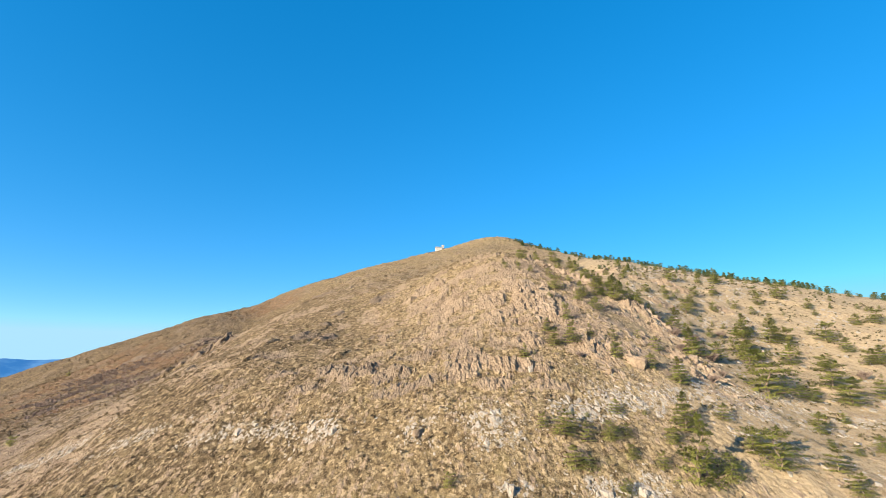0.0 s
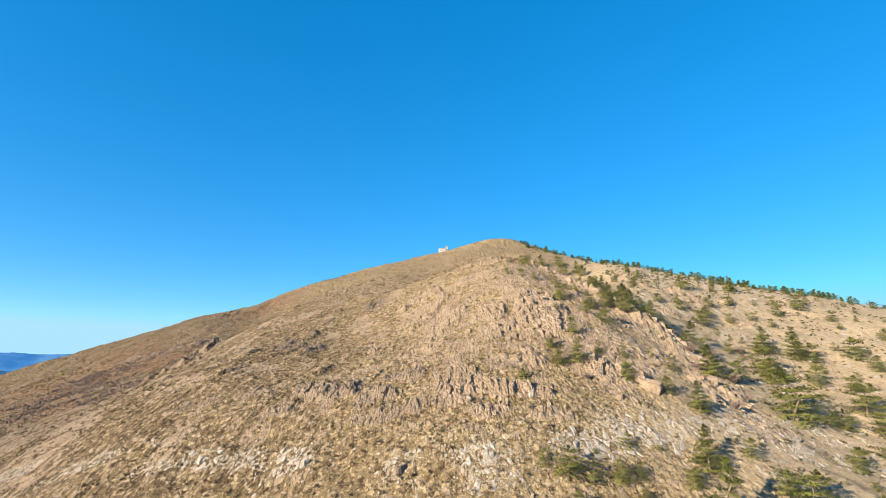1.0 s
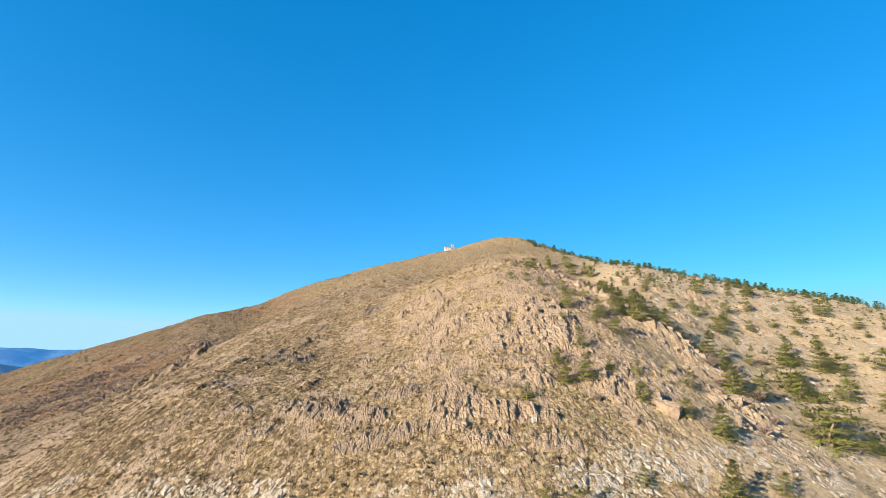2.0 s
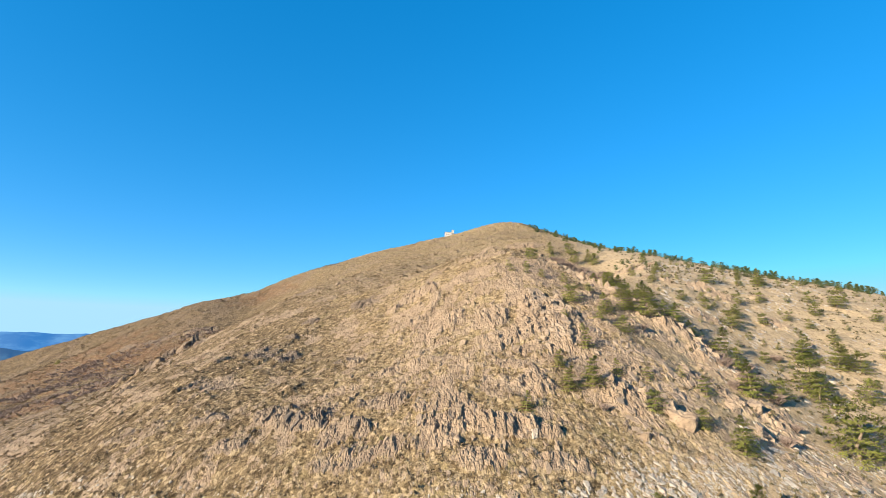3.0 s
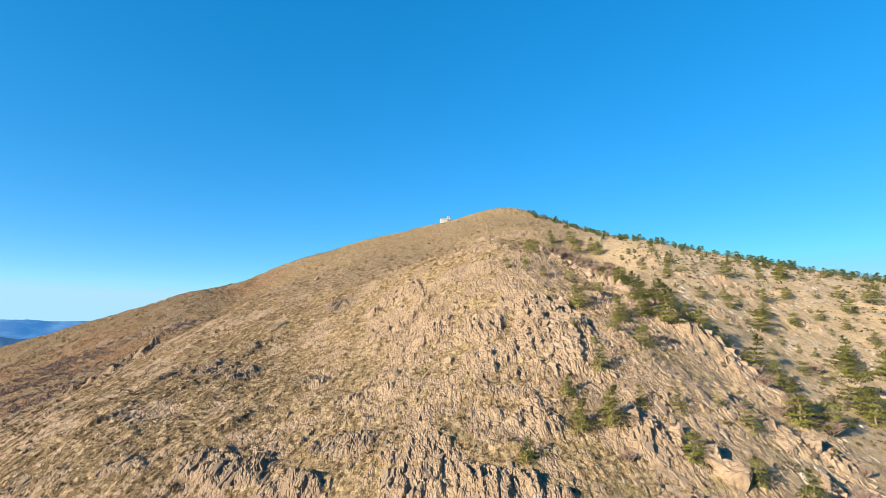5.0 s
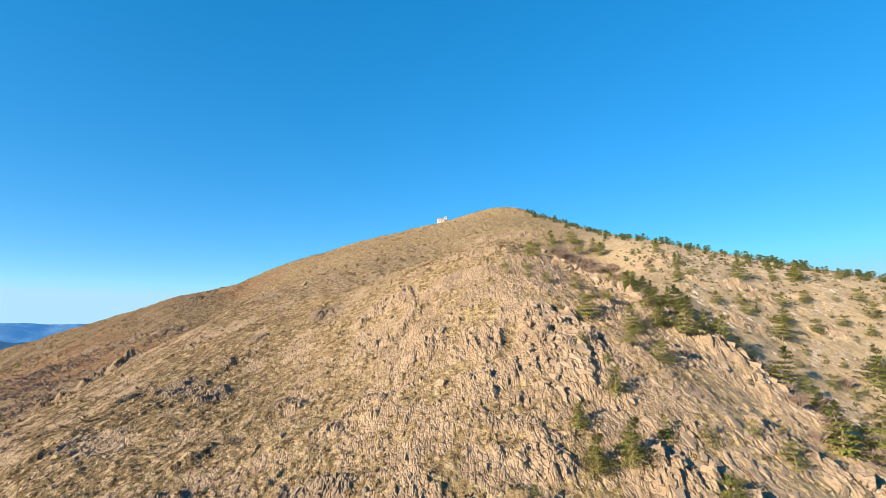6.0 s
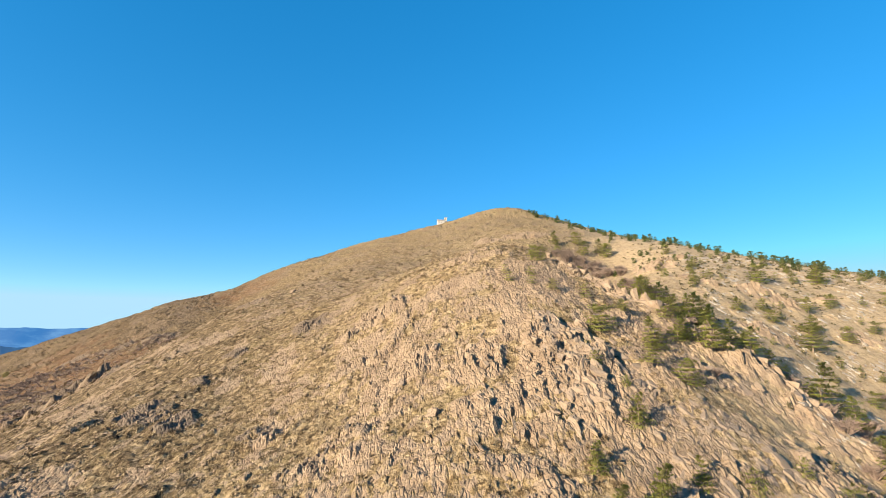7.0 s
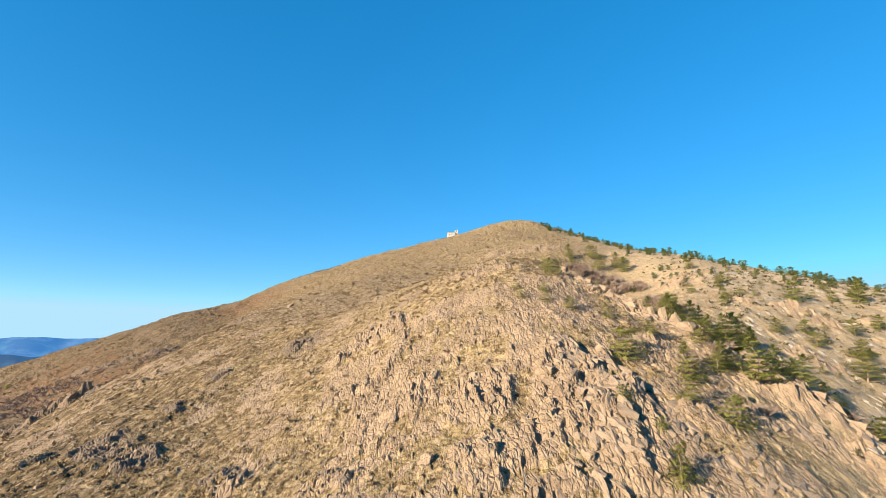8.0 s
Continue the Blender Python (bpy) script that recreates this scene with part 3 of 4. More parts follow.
def tuft(verts, faces, rng, c, r, lean, blades):
    """A brush of needles: narrow blades that spread from one point."""
    for _ in range(blades):
        d = Vector((rng.gauss(0, 1), rng.gauss(0, 1), rng.gauss(0.35, 0.7))) + lean
        d = d.normalized() * r * rng.uniform(0.7, 1.2)
        s = d.cross(Vector((rng.gauss(0, 1), rng.gauss(0, 1), rng.gauss(0, 1)))).normalized() * r * 0.2
        k = len(verts)
        verts += [c - s * 0.5, c + d * 0.55 - s, c + d, c + d * 0.55 + s]
        faces.append((k, k + 1, k + 2, k + 3) if s.cross(d).dot(Vector((c.x, c.y, 0.15))) < 0 else (k + 3, k + 2, k + 1, k))


def pine_meshes(seed, broad, fine=1.0, limbs=True, blades=4):
    """A pine one metre high: trunk with limbs, and the crown of needle tufts."""
    rng = random.Random(seed)
    tv, tf, nv, nf = [], [], [], []
    top = 0.95
    bend = [Vector((rng.uniform(-.03, .03) * k, rng.uniform(-.03, .03) * k, top * k / 4)) for k in range(5)]
    for k in range(4):
        r = 0.028 * (1 - k / 4.6)
        stick(tv, tf, bend[k] - Vector((0, 0, 0.12 if k == 0 else 0)), bend[k + 1], r, 0.028 * (1 - (k + 1) / 4.6), 7)
    tiers = rng.randint(8, 10) if not broad else rng.randint(6, 8)
    for t in range(tiers):
        f = t / (tiers - 1)
        z = (0.03 + 0.90 * f) if not broad else (0.05 + 0.85 * f)
        reach = (0.33 * (1 - f) ** 0.85 + 0.05) if not broad else (0.38 * (1 - f ** 2.0) ** 0.6 * (0.9 + 0.2 * f) + 0.07)
        k = min(3, int(z / top * 4))
        root = bend[k].lerp(bend[k + 1], z / top * 4 - k)
        n = rng.randint(6, 8)
        off = rng.uniform(0, 6.3)
        for b in range(n):
            if rng.random() < 0.08:
                continue
            a = off + 2 * math.pi * b / n + rng.uniform(-.35, .35)
            L = reach * rng.uniform(0.65, 1.2)
            rise = rng.uniform(-0.10, 0.20) if f < 0.7 else rng.uniform(0.2, 0.7)
            tip = root + Vector((math.cos(a) * L, math.sin(a) * L, rise * L))
            if limbs:
                stick(tv, tf, root, tip, 0.008 * (1.2 - f), 0.003, 3)
            count = max(2, int(L * 46 * fine))
            for s in range(count):
                u = 0.2 + 0.85 * (s + rng.random()) / count
                c = root.lerp(tip, min(u, 1.03))
                wide = 0.32 * L * (1.15 - abs(u - 0.6))
                c = c + Vector((rng.uniform(-wide, wide), rng.uniform(-wide, wide), rng.uniform(-0.015, 0.04)))
                tuft(nv, nf, rng, c, rng.uniform(0.036, 0.058) / fine ** 0.55, Vector((math.cos(a), math.sin(a), 0.6)) * 0.7, blades)
    for _ in range(6):
        tuft(nv, nf, rng, bend[4] + Vector((0, 0, rng.uniform(-.08, .02))), 0.07, Vector((0, 0, 1.2)), blades)
    crown = mesh_of("crown", nv, nf, M_NEEDLE, True)
    crown.normals_split_custom_set_from_vertices([(Vector((v.x * 2.2, v.y * 2.2, 0.25 + 0.3 * v.z)) + Vector((rng.gauss(0, .22), rng.gauss(0, .22), rng.gauss(0, .22)))).normalized() for v in nv])
    return (mesh_of("trunk", tv, tf, M_BARK, True), crown)


KINDS = [pine_meshes(100 + k, k >= 3, 2.2, True, 6) for k in range(7)]
FAR_KINDS = [pine_meshes(130 + k, k >= 1, 0.12, False, 4) for k in range(5)]
MID_KINDS = [pine_meshes(150 + k, k >= 2, 1.4, True, 5) for k in range(5)]
SMALL_KINDS = [pine_meshes(170 + k, k >= 2, 0.8, True, 4) for k in range(5)]
first = {}
rng = random.Random(7)


def pine(x, y, h, broad, label):
    k = rng.randint(3, 6) if broad else rng.randint(0, 2)
    if h < 2.6 and y > 95:
        k = 12 + (rng.randint(2, 4) if broad else rng.randint(0, 1))
    elif y > 112:
        k = 7 + (rng.randint(2, 4) if broad else rng.randint(0, 1))
    wide = rng.uniform(0.98, 1.25)
    m = Matrix.Translation((x, y, ground_z(x, y) - 0.03 * h)) @ pose(0, 0, 0, rng.uniform(-5, 5), rng.uniform(-5, 5), rng.uniform(0, 360)) @ Matrix.Diagonal((h * wide, h * wide, h, 1))
    if k in first:
        ob = copy_thing(first[k], Matrix())
        ob.matrix_basis = m
    else:
        ob = first[k] = empty("pine_tree", m)
        for name, me in zip(("trunk", "crown"), (KINDS + MID_KINDS + SMALL_KINDS)[k]):
            part(name, me, ob)
    return tagged(ob, label, "pine tree", "pines on the hillside")


# pines: place and height
TALL_PINES = [
    (35.6, 122.6, 3.8), (40.1, 125.9, 2.9), (42.3, 127.7, 3.2), (44.7, 125.8, 4.7), (27.4, 107.0, 2.9),
    (21.6, 101.7, 2.4), (22.0, 96.9, 3.1), (25.6, 97.6, 3.8), (30.5, 101.3, 2.4), (15.1, 91.9, 2.2), (57.1, 112.3, 5.6),
    (112.7, 197.8, 5.3), (50.2, 255.0, 5.7), (67.8, 253.7, 6.4), (43.2, 91.0, 4.1), (37.4, 78.6, 5.0), (34.2, 69.5, 7.3),
    (87.9, 143.3, 5.0), (48.8, 243.1, 5.0), (69.7, 182.4, 3.0), (108.7, 192.1, 6.4),
]
PINES_A = [
    (23.3, 66.6, 1.8), (0.8, 67.4, 1.7), (54.9, 68.7, 2.8), (19.6, 69.4, 1.7), (17.8, 69.5, 2.6), (38.9, 70.4, 3.0),
    (30.1, 70.9, 1.9), (26.4, 72.1, 1.7), (47.7, 73.1, 4.9), (55.8, 73.5, 3.0), (20.7, 73.7, 2.4), (17.5, 73.8, 3.1),
    (24.3, 74.5, 2.3), (33.8, 75.1, 2.1), (14.8, 75.3, 1.8), (27.0, 75.4, 1.8), (45.8, 76.0, 3.2), (22.2, 78.1, 0.7),
    (64.2, 79.7, 1.4), (27.3, 80.0, 2.0), (31.9, 80.4, 0.7), (69.0, 81.1, 2.2), (61.6, 81.7, 1.1), (45.6, 82.9, 2.3),
    (64.7, 87.9, 3.1), (-4.0, 88.3, 0.5), (17.1, 92.7, 0.6), (73.6, 93.3, 1.7), (39.3, 93.4, 2.5), (33.2, 94.2, 2.7),
    (35.6, 102.1, 1.9), (83.1, 102.6, 5.0),
]
PINES_B = [
    (66.9, 102.6, 8.1), (44.6, 102.8, 2.6), (76.5, 104.2, 3.3), (73.9, 104.5, 2.6), (41.9, 105.2, 1.6), (94.2, 108.0, 3.4),
    (86.8, 111.7, 5.3), (28.2, 112.2, 1.1), (25.4, 114.1, 1.4), (63.6, 114.7, 3.9), (36.5, 115.7, 2.8), (32.7, 116.7, 2.3),
    (76.5, 123.3, 4.9), (95.0, 123.8, 3.5), (29.0, 123.9, 3.3), (108.6, 126.2, 3.7), (77.4, 126.5, 6.4), (88.7, 126.5, 4.3),
    (112.6, 127.3, 4.1), (48.1, 127.4, 2.6), (52.2, 129.5, 3.2), (34.4, 130.2, 1.7), (29.6, 133.1, 2.0), (24.7, 133.8, 1.7),
    (42.3, 134.0, 2.9), (110.9, 135.1, 3.4), (73.8, 135.3, 2.2), (21.5, 135.7, 1.6), (18.0, 136.7, 1.5), (97.2, 138.5, 4.5),
    (85.0, 139.4, 4.7), (92.9, 139.5, 5.2),
]
PINES_C = [
    (22.1, 139.5, 1.5), (17.8, 139.7, 1.5), (110.6, 141.1, 5.2), (-118.9, 141.5, 2.2), (95.7, 141.8, 3.6), (25.0, 147.8, 2.5),
    (74.6, 148.6, 4.5), (44.9, 149.3, 2.9), (24.4, 151.0, 2.7), (45.5, 152.1, 3.8), (135.4, 152.3, 5.0), (102.7, 152.7, 3.3),
    (130.0, 153.2, 3.6), (24.8, 155.2, 1.9), (72.6, 155.9, 2.8), (80.2, 156.0, 4.0), (66.2, 156.4, 2.8), (87.5, 156.5, 3.5),
    (102.4, 160.2, 2.8), (73.8, 160.4, 2.9), (98.5, 163.2, 2.9), (61.1, 163.6, 2.2), (125.7, 166.4, 3.9), (87.4, 166.6, 3.8),
    (110.3, 169.0, 4.3), (38.1, 170.8, 1.7), (96.9, 172.8, 3.6), (68.7, 173.7, 2.2), (122.1, 175.8, 6.4), (71.7, 176.8, 2.0),
    (108.3, 177.3, 2.4), (116.0, 179.0, 4.1),
]
PINES_D = [
    (86.5, 181.9, 5.1), (72.3, 185.5, 3.2), (102.1, 191.3, 3.1), (108.5, 213.7, 3.4), (84.0, 228.1, 3.8), (85.1, 243.6, 2.1),
    (69.2, 248.3, 6.0), (60.0, 249.0, 6.0), (60.8, 261.3, 5.9), (81.5, 288.8, 3.2), (-256.2, 341.2, 3.2),
]
LOW_PINES_NEAR, LOW_PINES_FAR = PINES_A + PINES_B, PINES_C + PINES_D

RIB_PINES = [(42.6, 145.0, 4.8), (44.8, 142.2, 5.4), (46.6, 140.6, 4.4), (48.2, 138.6, 5.6), (50.4, 137.4, 5.2), (52.6, 135.8, 4.6), (54.4, 133.8, 4.4), (47.2, 144.0, 3.8), (51.0, 140.2, 4.4), (56.4, 131.2, 4.0), (40.2, 147.6, 3.8), (49.4, 142.4, 3.6), (60.4, 128.0, 6.2), (62.4, 125.4, 4.2)]
placed = []
for table, broad, label in ((TALL_PINES, False, "young upright green pine with tiered branches on stony slope"),
                            (RIB_PINES, False, "dark green pine in the lee of the rock rib"),
                            (LOW_PINES_NEAR, True, "low bushy green pine spreading over dry grass"),
                            (LOW_PINES_FAR, True, "bushy yellow-green pine on dry grassy slope")):
    for x, y, h in table:
        pine(x, y, h * (1.05 if table is RIB_PINES else 1.2 if y < 150 else 1.0), broad, label)
        placed.append((x, y))


def scatter(count, inside, low, high, apart, seed):
    r = random.Random(seed)
    done, tries = [], 0
    while len(done) < count and tries < 60000:
        tries += 1
        x, y = r.uniform(30, 240), r.uniform(60, 475)
        if not inside(x, y) or any((x - a) ** 2 + (y - b) ** 2 < apart ** 2 for a, b in placed):
            continue
        placed.append((x, y))
        done.append((x, y, r.uniform(low, high), r.random() < 0.75))
    return done


for x, y, h, broad in scatter(255, lambda x, y: x > 56 and 105 < y < 235 and x > 0.34 * y, 0.7, 2.5, 2.7, 4):
    pine(x, y, h, broad, "small bushy pine among dry grass and stones")


def far_wood(places):
    """The open wood on the far shoulder, past counting, in one object."""
    r = random.Random(9)
    vs, fs, mats, base = [], [], [], 0
    for x, y, h, broad in places:
        m = Matrix.Translation((x, y, ground_z(x, y) - 0.03 * h)) @ pose(0, 0, 0, 0, 0, r.uniform(0, 360)) @ Matrix.Diagonal((h * 1.1, h * 1.1, h, 1))
        for slot, me in enumerate(FAR_KINDS[r.randint(1, 4) if broad else 0]):
            vs += [tuple(m @ v.co) for v in me.vertices]
            fs += [tuple(base + k for k in p.vertices) for p in me.polygons]
            mats += [slot] * len(me.polygons)
            base += len(me.vertices)
    me = mesh_of("far_pine_wood", vs, fs, M_BARK)
    me.materials.append(M_FAR_NEEDLE)
    me.polygons.foreach_set("material_index", mats)
    return tagged(new("far_pine_wood", me), "open wood of small green pines along the far shoulder", "pine wood", kind="stuff")


def near_line(x, y, line, reach):
    """Whether a place lies within reach of a line of points."""
    for (x0, y0), (x1, y1) in zip(line[:-1], line[1:]):
        L = math.hypot(x1 - x0, y1 - y0)
        t = min(max(((x - x0) * (x1 - x0) + (y - y0) * (y1 - y0)) / L, 0), L)
        if math.hypot(x - x0 - t * (x1 - x0) / L, y - y0 - t * (y1 - y0) / L) < reach:
            return True
    return False


SHOULDER = ((84, 305), (100, 264), (115, 244), (135, 229), (160, 200), (190, 185))
CREST = ((80, 466), (92, 457), (116, 440))
far_wood(scatter(135, lambda x, y: near_line(x, y, SHOULDER, 12), 1.0, 3.1, 1.7, 3)
         + scatter(45, lambda x, y: near_line(x, y, CREST, 9), 1.6, 3.8, 1.8, 5)
         + scatter(260, lambda x, y: x > 62 and y > 205 and 0.22 * y < x < 0.8 * y, 1.3, 2.6, 2.8, 6))


# ---------------------------------------------------------------- stones
def hull(seed, long, thick, points=20):
    """An angular lump of rock about one metre across."""
    r = random.Random(seed)
    bm = bmesh.new()
    for k in range(points):
        v = Vector((r.gauss(0, 1), r.gauss(0, 1), r.gauss(0, 1))).normalized()
        v = v * r.uniform(0.9, 1.1) * 0.5 / (abs(v.x) ** 3 + abs(v.y) ** 3 + abs(v.z) ** 3) ** (1 / 3)
        bm.verts.new((v.x * thick, v.y * long, v.z))
    geo = bmesh.ops.convex_hull(bm, input=bm.verts)
    bmesh.ops.delete(bm, geom=[v for v in geo["geom_interior"] if isinstance(v, bmesh.types.BMVert)], context="VERTS")
    bm.normal_update()
    return bm


def cut_rock(seed, long, thick, detail_level):
    """A block split along its beds: flat breaks, worn edges, fine cracks."""
    r = random.Random(seed)
    bm = bmesh.new()
    bmesh.ops.create_icosphere(bm, subdivisions=detail_level, radius=0.9)
    planes = []
    for axis in ((1, 0, 0), (-1, 0, 0), (0, 1, 0), (0, -1, 0), (0, 0, 1), (0, 0, -1)):
        n = (Vector(axis) + Vector((r.gauss(0, 0.2), r.gauss(0, 0.2), r.gauss(0, 0.2)))).normalized()
        planes.append((n, r.uniform(0.36, 0.5)))
    for _ in range(9):
        n = Vector((r.gauss(0, 1), r.gauss(0, 1), r.gauss(0, 1))).normalized()
        planes.append((n, r.uniform(0.44, 0.62)))
    shift = Vector((seed, 0, 0))
    for v in bm.verts:
        for n, d in planes:
            over = v.co.dot(n) - d
            if over > 0:
                v.co -= n * over
        bed = noise.noise(Vector((v.co.x * 9, v.co.y * 1.3, v.co.z * 2.0)) + shift)
        v.co += v.co.normalized() * (0.05 * noise.noise(v.co * 3.5 + shift) - 0.10 * max(0.0, 0.22 - abs(bed)) * 4 + 0.035 * noise.noise(v.co * 9 + shift))
        v.co = Vector((v.co.x * thick, v.co.y * long, v.co.z))
    return bm


def hull_arrays(seed, long, thick, points=11):
    bm = hull(seed, long, thick, points)
    bm.verts.index_update()
    v = np.array([q.co[:] for q in bm.verts])
    f = np.array([[q.index for q in t.verts] for t in bm.faces if len(t.verts) == 3])
    bm.free()
    return v, f


def slope_frame(x, y):
    """Axes of the smooth hill at a place: across, up the slope, and away from it."""
    x, y = np.atleast_1d(np.asarray(x, float)), np.atleast_1d(np.asarray(y, float))
    gx, gy = (land(x + 1, y) - land(x - 1, y)) / 2, (land(x, y + 1) - land(x, y - 1)) / 2
    return gx, gy


def strew(name, shapes, x, y, size, sink, swing, mat, label, category, seed, tall=1.0, bedded=False):
    """Many stones, too many to count, as one object."""
    r = np.random.RandomState(seed)
    z = land(x, y) + detail(x, y)[0]
    gx, gy = slope_frame(x, y)
    a = r.uniform(-swing, swing, len(x))
    if bedded:
        a = a - np.array([b[1] for b in BEDS])[bearing(x, y)]
    which = r.randint(0, len(shapes), len(x))
    stretch = r.uniform(0.75, 1.3, (len(x), 3)) * np.array([1, 1, tall])
    vs, fs, base = [], [], 0
    for k, (hv, hf) in enumerate(shapes):
        sel = np.where(which == k)[0]
        if not len(sel):
            continue
        p = hv[None] * stretch[sel][:, None, :] * size[sel][:, None, None]
        c, s = np.cos(a[sel])[:, None], np.sin(a[sel])[:, None]
        px, py = p[..., 0] * c - p[..., 1] * s, p[..., 0] * s + p[..., 1] * c
        pz = p[..., 2] + px * gx[sel][:, None] + py * gy[sel][:, None]
        out = np.stack([px + x[sel][:, None], py + y[sel][:, None], pz + (z[sel] + sink * size[sel])[:, None]], -1)
        vs.append(out.reshape(-1, 3))
        fs.append((hf[None] + (base + np.arange(len(sel)) * len(hv))[:, None, None]).reshape(-1, 3))
        base += len(sel) * len(hv)
    v, f = np.concatenate(vs), np.concatenate(fs)
    me = bpy.data.meshes.new(name)
    me.vertices.add(len(v))
    me.vertices.foreach_set("co", v.ravel())
    me.loops.add(f.size)
    me.loops.foreach_set("vertex_index", f.ravel())
    me.polygons.add(len(f))
    me.polygons.foreach_set("loop_start", np.arange(len(f)) * 3)
    me.polygons.foreach_set("use_smooth", np.zeros(len(f), bool))
    me.update(calc_edges=True)
    me.materials.append(mat)
    return tagged(new(name, me), label, category, kind="stuff")


def draw(n, seed, box, weight):
    """n places in a box, thicker where weight is larger."""
    r = np.random.RandomState(seed)
    xs, ys, got = [], [], 0
    while got < n:
        x, y = r.uniform(box[0], box[1], 20000), r.uniform(box[2], box[3], 20000)
        keep = r.uniform(0, 1, 20000) < weight(x, y)
        xs.append(x[keep]), ys.append(y[keep])
        got += keep.sum()
    return np.concatenate(xs)[:n], np.concatenate(ys)[:n]


BLADES = [hull_arrays(200 + k, 1.6, 0.55) for k in range(8)]
LUMPS = [hull_arrays(300 + k, 1.1, 0.9, 9) for k in range(8)]
NEAR_BOX = (-95, 100, 62, 190)


def in_view(x, y):
    return np.abs(x - 6) < 1.05 * (y - 2)


def on_crag(x, y):
    return in_view(x, y) * np.clip(detail(x, y)[1] - 0.25, 0, 1) ** 1.2


def sizes(n, seed, low, high, power=2.0):
    return low + (high - low) * np.random.RandomState(seed).uniform(0, 1, n) ** power


def right_side(x, y):
    return x > -0.33 * y + 8


x, y = draw(800, 1, NEAR_BOX, lambda x, y: on_crag(x, y) * right_side(x, y))
strew("crag_rubble", BLADES, x, y, sizes(len(x), 2, 0.2, 0.85, 2.5), -0.2, 0.3, M_ROCK, "upright pinkish rock blades breaking out of the slope", "rocks", 3, 0.8, True)
x, y = draw(900, 4, (-240, -20, 80, 345), lambda x, y: on_crag(x, y) * ~right_side(x, y))
strew("flank_rubble", BLADES, x, y, sizes(len(x), 5, 0.3, 1.2, 2.5), -0.22, 0.3, M_ROCK, "weathered tan rock blades breaking out of the slope", "rocks", 6, 0.7, True)
x, y = draw(3000, 7, (-95, 100, 62, 120), lambda x, y: in_view(x, y) * spots(x, y, SCREE, 1.0) * (0.3 + 0.7 * ramp(cloud(x / 2.5, y / 2.5, 73, 3), -0.1, 0.25)))
strew("scree", LUMPS, x, y, sizes(len(x), 8, 0.15, 0.85, 2.6), -0.05, 3.1, M_PALE, "pale grey loose stones strewn over the grass", "stones", 9, 0.7)
x, y = draw(3600, 77, (-110, 100, 62, 125), lambda x, y: in_view(x, y) * spots(x, y, SCREE, 2.6) * (0.15 + 0.85 * ramp(cloud(x / 5, y / 5, 74, 3), -0.1, 0.3)))
strew("stray_scree", LUMPS, x, y, sizes(len(x), 78, 0.1, 0.5, 2.4), -0.05, 3.1, M_PALE, "small pale stones thinly spread around the scree", "stones", 79, 0.7)
x, y = draw(420, 87, (-45, 70, 70, 110), lambda x, y: in_view(x, y) * spots(x, y, STONE_BANKS, 1.1))
strew("stone_bank", LUMPS, x, y, sizes(len(x), 88, 0.3, 1.2, 1.9), -0.12, 3.1, M_PALE, "bank of broken pale grey stone blocks in the grass", "stones", 89, 0.8)
x, y = draw(9000, 10, (-120, 140, 60, 230), lambda x, y: in_view(x, y) * (0.25 + ramp(cloud(x / 6, y / 6, 15, 3), 0.0, 0.4)))
strew("loose_stones", LUMPS, x, y, sizes(len(x), 11, 0.2, 1.05, 2.6), -0.14, 3.1, M_ROCK, "scattered small tan stones in dry grass", "stones", 12, 0.7)


x, y = draw(4500, 13, (45, 140, 70, 225), lambda x, y: in_view(x, y) * (x > 0.25 * y + 22) * (0.1 + ramp(cloud(x / 8, y / 8, 16, 3), 0.0, 0.35)))
strew("slope_stones", LUMPS, x, y, sizes(len(x), 14, 0.25, 1.6, 2.3), -0.1, 3.1, M_PALE, "pale stones scattered between the pines on the slope", "stones", 15, 0.7)

x, y = draw(900, 16, (20, 64, 98, 160), lambda x, y: np.clip(rib_relief(x, y) - 0.12, 0, 1))
strew("rib_stones", BLADES + LUMPS, x, y, sizes(len(x), 17, 0.4, 1.7, 2.2), -0.12, 0.9, M_ROCK, "angular tan blocks along the crest and flank of the rock rib", "stones", 18, 0.85, True)
x, y = draw(1100, 19, (28, 62, 88, 128), lambda x, y: ramp(cloud(x / 5, y / 5, 24, 3), -0.05, 0.3))
strew("bench_stones", LUMPS, x, y, sizes(len(x), 20, 0.3, 1.4, 2.4), -0.05, 3.1, M_ROCK, "tan stones lying between the pines below the rib", "stones", 21, 0.75)

# ---------------------------------------------------------------- outcrops and boulders that can be told apart
SLABS = [bm_mesh("slab", cut_rock(400 + k, 1.5, 0.6, 3), M_ROCK) for k in range(6)]
DARK_SLABS = [bm_mesh("slab", cut_rock(420 + k, 1.5, 0.6, 2), M_DARK) for k in range(4)]
rng = random.Random(21)


def tilt_to_slope(x, y):
    gx, gy = slope_frame(x, y)
    return Vector((-gx[0], -gy[0], 1)).normalized()


